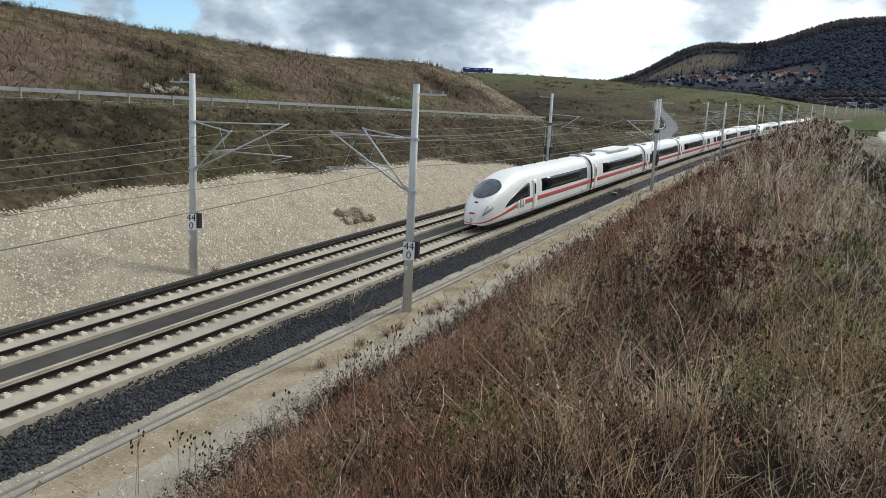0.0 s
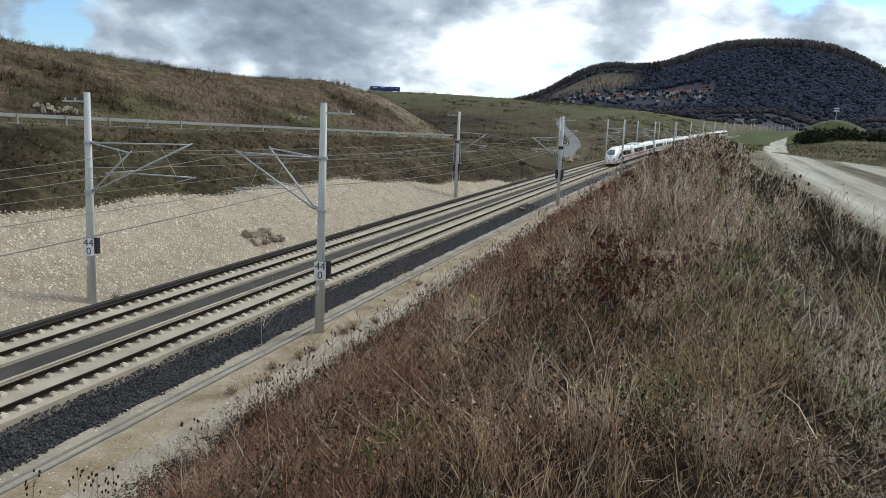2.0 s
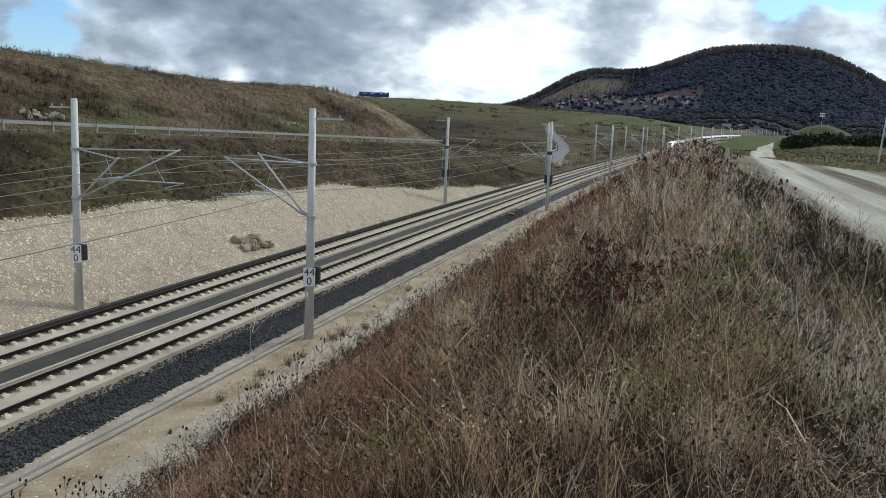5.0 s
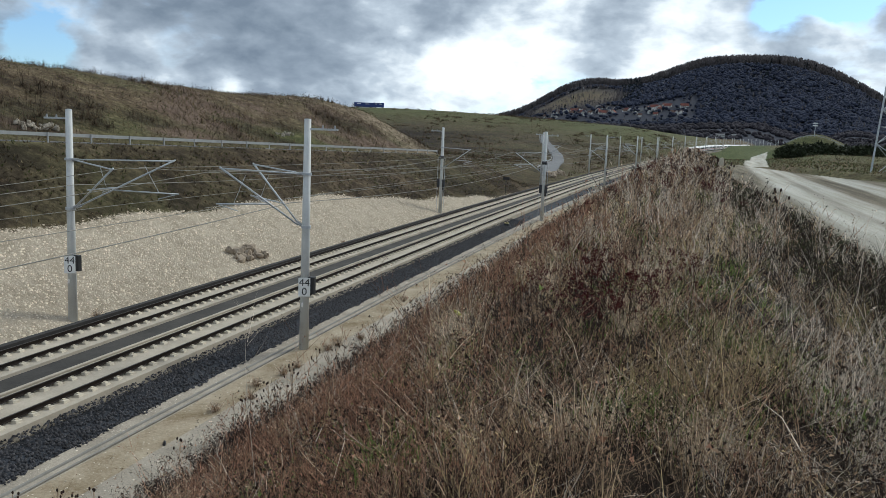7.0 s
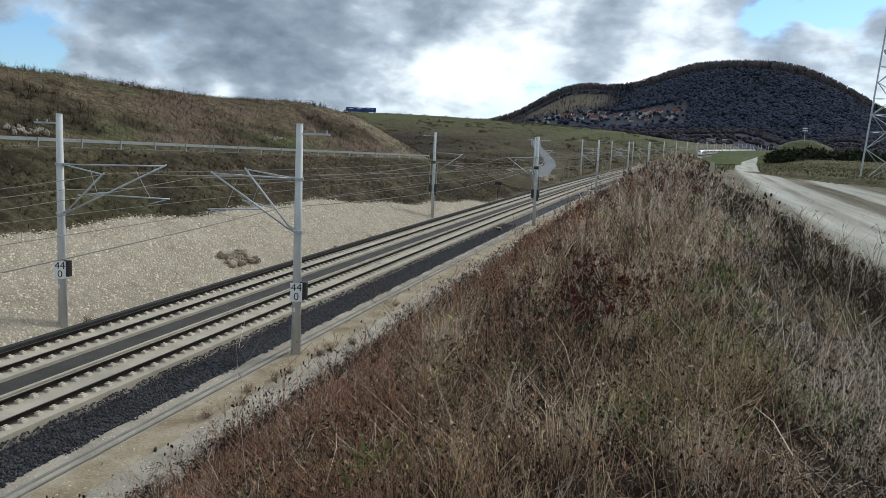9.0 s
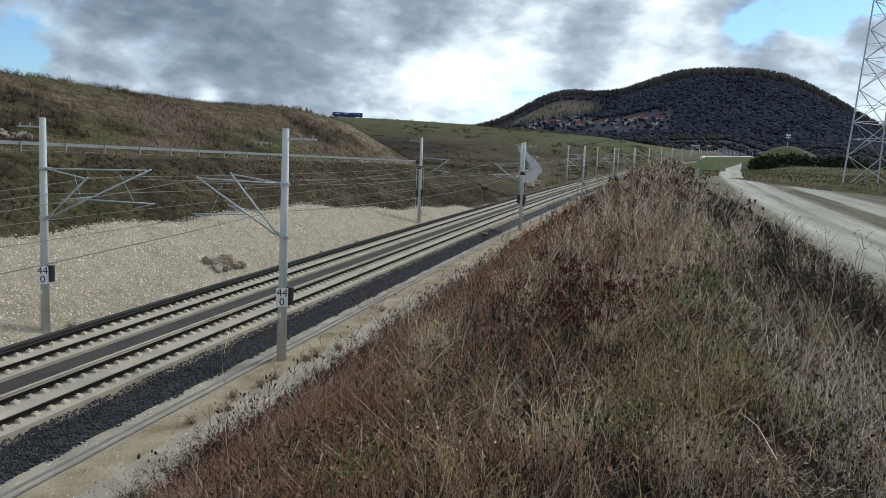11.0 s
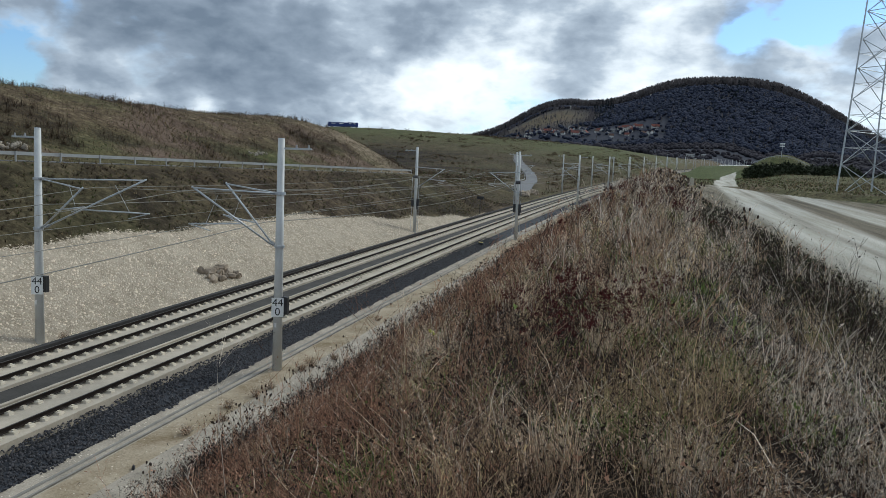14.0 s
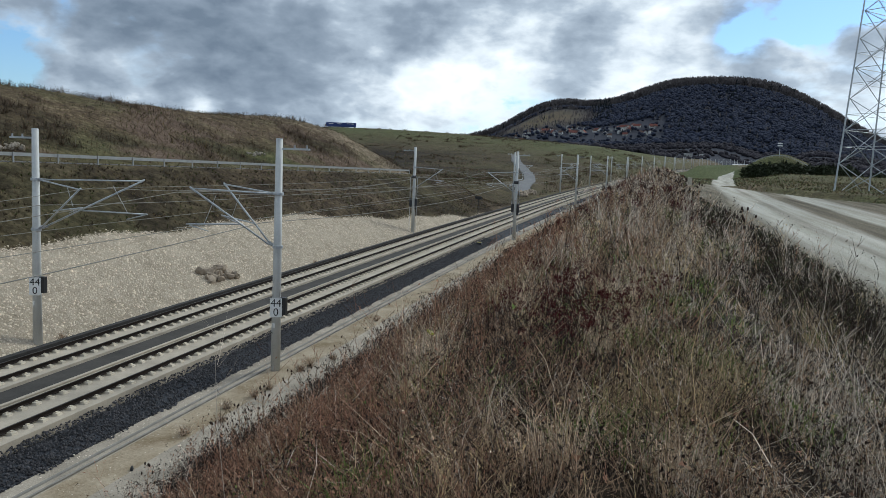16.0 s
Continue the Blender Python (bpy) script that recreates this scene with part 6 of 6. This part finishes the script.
def build_scrub():
    """Low bare bushes and rough grass on the hillside beyond the spur."""
    S = Strands(77)
    rng = S.rng
    n = 1500
    v = 165 + 420 * rng.uniform(size=n)
    u = -14 - 190 * rng.uniform(size=n) ** 1.3
    keep = (patchy(u, v, 16, 3.0) > 0.15) & (np.abs(u - lane_u(v)) > 7)
    u, v = u[keep], v[keep]
    for a, b in zip(u, v):
        m = 46
        r = rng.uniform(0.8, 2.4)
        d = rng.normal(size=(m, 3))
        d[:, 2] = np.abs(d[:, 2])
        d /= np.linalg.norm(d, axis=1)[:, None]
        c = feet(np.array([a]), np.array([b])) + d * r * rng.uniform(0.3, 1, (m, 1)) * np.array([1.3, 1.3, 0.8])
        S.flakes(c, np.full(m, 0.22), rng.choice([5, 0, 1, 4], m, p=[0.2, 0.3, 0.35, 0.15]))
    n = 26000
    v = 150 + 400 * rng.uniform(size=n)
    u = -9.5 - 170 * rng.uniform(size=n) ** 1.4
    D = np.concatenate([rng.normal(0, 0.4, (n, 2)), np.ones((n, 1))], 1) * rng.uniform(0.2, 0.6, n)[:, None]
    keep = np.abs(u - lane_u(v)) > 5
    k = rng.choice(7, n, p=[0.1, 0.25, 0.1, 0.12, 0.28, 0.05, 0.1])
    S.blades(feet(u, v)[keep], D[keep], 0 * D[keep], np.full(keep.sum(), 0.18), k[keep])
    S.finish("hillside_scrub", "bare dark scrub and rough grass on the farther hillside", HILL, "scrub")
    # rough grass on the mound beyond the gravel yard
    S = Strands(78)
    rng = S.rng
    n = 22000
    v, u = rng.uniform(122, 300, n), rng.uniform(24, 120, n)
    keep = (v > np.interp(u, [30, 38, 46, 55, 70], [205, 174, 147, 134, 120]))  & (np.abs(u - (33.5 + (v - 190) * 0.03)) > 3)
    D = np.concatenate([rng.normal(0, 1.0, (n, 2)), np.ones((n, 1))], 1) * (rng.uniform(0.12, 0.35, n) * (1 + 1.2 * sm(patchy(u, v, 3.0, 2.0), 0.2, 0.8)))[:, None]
    k = np.where(patchy(u, v, 2.6, 5.0) > 0.25, rng.choice([5, 1, 4], n), rng.choice(7, n, p=[0.04, 0.24, 0.06, 0.14, 0.32, 0.08, 0.12]))
    S.blades(feet(u, v)[keep], D[keep], 0 * D[keep], np.full(keep.sum(), 0.22), k[keep])
    S.finish("mound_grass", "rough green and straw grass on the low mound", HILL, "grass")


def blob_mesh(name, P, R, material, label, seed, faces20=True, squash=0.75, category="stones"):
    rng = np.random.default_rng(seed)
    bm = bmesh.new()
    if faces20:
        bmesh.ops.create_icosphere(bm, subdivisions=1, radius=1.0)
    else:
        bmesh.ops.create_cone(bm, segments=4, radius1=1.0, radius2=0.6, depth=1.1, cap_ends=True)
        bm.normal_update()
        bmesh.ops.delete(bm, geom=[f for f in bm.faces if f.normal.z < -0.9], context="FACES_ONLY")
        bmesh.ops.triangulate(bm, faces=bm.faces)
    base = np.array([v.co for v in bm.verts])
    bm.verts.index_update()
    tri = np.array([[v.index for v in f.verts] for f in bm.faces])
    bm.free()
    n, k = len(P), len(base)
    jit = rng.uniform(0.72, 1.2, (n, k, 1)) * base[None] * (R[:, None, None] * rng.uniform(0.7, 1.3, (n, 1, 3)))
    jit[..., 2] *= squash
    a = rng.uniform(0, 2 * math.pi, n)
    c, s = np.cos(a)[:, None], np.sin(a)[:, None]
    v = np.stack([jit[..., 0] * c - jit[..., 1] * s, jit[..., 0] * s + jit[..., 1] * c, jit[..., 2]], -1) + P[:, None]
    t = (np.arange(n)[:, None, None] * k + tri[None]).reshape(-1, 3)
    return tagged(fast_mesh(name, v.reshape(-1, 3), t, material), label=label, category=category, kind="stuff")


M_PEBBLE = mat("white_pebble", (0.52, 0.46, 0.375), 0.9, var=0.2, scale=2, island=0.5)


def build_stones():
    rng = np.random.default_rng(66)
    n = 46000
    v = rng.uniform(6, 128, n)
    u = rng.uniform(-15.2, -7.4, n)
    keep = u > stone_top(v) - 0.5 * rng.uniform(size=n) ** 3
    u, v = u[keep], v[keep]
    R = rng.gamma(5, 0.009, len(u)) + 0.030
    P = feet(u, v)
    blob_mesh("rubble_slope", P, R, M_STONE, "pale limestone rubble covering the cutting slope", 1, False, 0.8)
    n = 12500
    v = 11 + 75 * rng.uniform(size=n) ** 1.35
    u = rng.uniform(1.36, 3.08, n) + 0.06 * np.sin(v * 2.1)
    blob_mesh("ballast_stones", feet(u, v) + np.array([0, 0, 0.055]), rng.uniform(0.03, 0.065, len(u)), M_BSTONE, "dark basalt ballast stones beside the slab", 2, False)
    n = 11000
    v = 11 + 70 * rng.uniform(size=n) ** 1.3
    u = np.where(rng.uniform(size=n) < 0.3, rng.uniform(2.98, 3.48, n), 5.3 + 3.6 * rng.uniform(size=n) ** 0.9)
    blob_mesh("pale_gravel_stones", feet(u, v), rng.uniform(0.02, 0.06, n), M_PEBBLE, "pale gravel stones at the foot of the bank", 3, False)
    n = 6000
    v = 11 + 60 * rng.uniform(size=n) ** 1.3
    u = rng.uniform(3.98, 5.5, n)
    blob_mesh("path_stones", feet(u, v), rng.uniform(0.018, 0.05, n), M_PEBBLE, "loose pebbles on the sandy path", 4, False)


EDGE_TEASELS = [(7.6, 13.2), (8.0, 13.1), (7.4, 13.2), (8.6, 12.7), (8.3, 13.4), (6.3, 12.8), (6.3, 12.9)]


def build_plants():
    rng = random.Random(9)
    # dry shrubs on the path
    for k, (u, v, r) in enumerate(((4.95, 42.2, 0.42), (5.0, 25.6, 0.4), (5.1, 22.7, 0.38), (5.5, 32.0, 0.6), (5.4, 31.2, 0.5), (5.35, 28.3, 0.5), (5.3, 27.2, 0.45), (6.0, 33.5, 0.4), (5.6, 24.3, 0.3), (-7.6, 31.0, 0.5), (-7.5, 60.0, 0.35), (-7.5, 68.0, 0.4))):
        S = Strands(100 + k)
        n = 160
        a = S.rng.uniform(0, 6.28, n)
        D = np.stack([np.cos(a) * S.rng.uniform(0.1, 1, n), np.sin(a) * S.rng.uniform(0.1, 1, n), S.rng.uniform(0.3, 1, n)], -1) * r
        P0 = np.array(place(u, v))
        P = P0 + S.rng.normal(0, 0.06, (n, 3)) * np.array([1, 1, 0])
        S.blades(P, D, 0 * D, np.full(n, 0.012), S.rng.choice([1, 2, 5], n, p=[0.45, 0.3, 0.25]))
        S.flakes(P + D * S.rng.uniform(0.6, 1, (n, 1)), np.full(n, 0.016), S.rng.choice([1, 2], n))
        ob = fast_mesh("dry_shrub", np.concatenate(S.v) - P0, np.concatenate(S.t), WEEDS, np.concatenate(S.m))
        ob.location = P0
        tagged(ob, label="low dry brown shrub on the sandy path", category="shrub", group="dry shrubs")
    # teasels with dark oval heads
    protos = []
    for s in range(3):
        e = empty("teasel", Matrix(), label="tall dry teasel with dark spiky heads", category="teasel", group="teasels")
        rg = random.Random(s)
        h = 1.25 + 0.2 * s
        bm = bmesh.new()
        tube(bm, (0, 0, -0.05), (0.03, 0.02, h), 0.010, 0.006, n=5)
        tips = [(0.03, 0.02, h)]
        for k in range(4 + s):
            a, f = rg.uniform(0, 6.28), rg.uniform(0.55, 0.85)
            b = (0.02, 0.01, h * f)
            t = (0.16 * math.cos(a), 0.16 * math.sin(a), h * f + rg.uniform(0.15, 0.32))
            tube(bm, b, t, 0.006, 0.004, n=4)
            tips.append(t)
        part("stem", bm, M_BRN_W, e)
        for t in tips:
            bm = bmesh.new()
            r = bmesh.ops.create_icosphere(bm, subdivisions=2, radius=1.0)
            for v in r["verts"]:
                v.co *= rg.uniform(0.85, 1.2)
            bmesh.ops.transform(bm, matrix=Matrix.Translation((t[0], t[1], t[2] + 0.03)) @ Matrix.Diagonal((0.022, 0.022, 0.042, 1)), verts=bm.verts)
            part("seed_head", bm, M_DRK_W, e)
        protos.append(e)
    spots = [(22.3, 17.5), (22.5, 18.0), (21.9, 24)] + EDGE_TEASELS
    spots += [(rng.uniform(8.8, 9.8), rng.uniform(15, 60)) for _ in range(26)] + [(rng.uniform(19, 23), rng.uniform(22, 50)) for _ in range(10)]
    for i, (u, v) in enumerate(spots):
        m = Matrix.Translation(place(u, v)) @ pose(0, 0, 0, rng.uniform(-6, 6), rng.uniform(-6, 6), rng.uniform(0, 360))
        if i < 3:
            protos[i].matrix_basis = m
        else:
            copy_thing(protos[i % 3], m)
    # yellow scrap of plastic caught in the weeds, a dark stone on the path
    bm = bmesh.new()
    lump(bm, (0, 0, 0.35), 0.07, rng, 0.5, 2)
    ob = part("plastic_scrap", bm, mat("yellow_plastic", (0.55, 0.55, 0.06), 0.5, bump=0.1), None)
    ob.location = place(16.55, 13.8)
    tagged(ob, label="crumpled yellow plastic scrap caught in the weeds", category="litter")
    bm = bmesh.new()
    lump(bm, (0, 0, 0.03), 0.11, rng, 0.4, 2)
    ob = part("dark_stone", bm, M_BLACK, None)
    ob.location = place(5.3, 19.6)
    tagged(ob, label="flat dark stone lying on the sandy path", category="stone")


build_left()
build_right()
build_village()
build_woods()
build_stones()
build_edge_weeds()
build_scrub()
build_bank_weeds()
build_bank_stands()
build_plants()


def motions():
    for car, off, turned, length in TRAIN:
        rows = []
        for t, s in TAIL:
            m = car_pose(s + off)
            if turned:
                m = m @ Matrix.Translation((0, length, 0)) @ pose(0, 0, 0, 0, 0, 180)
            rows.append((t, m))
        walk(car, rows)


motions()
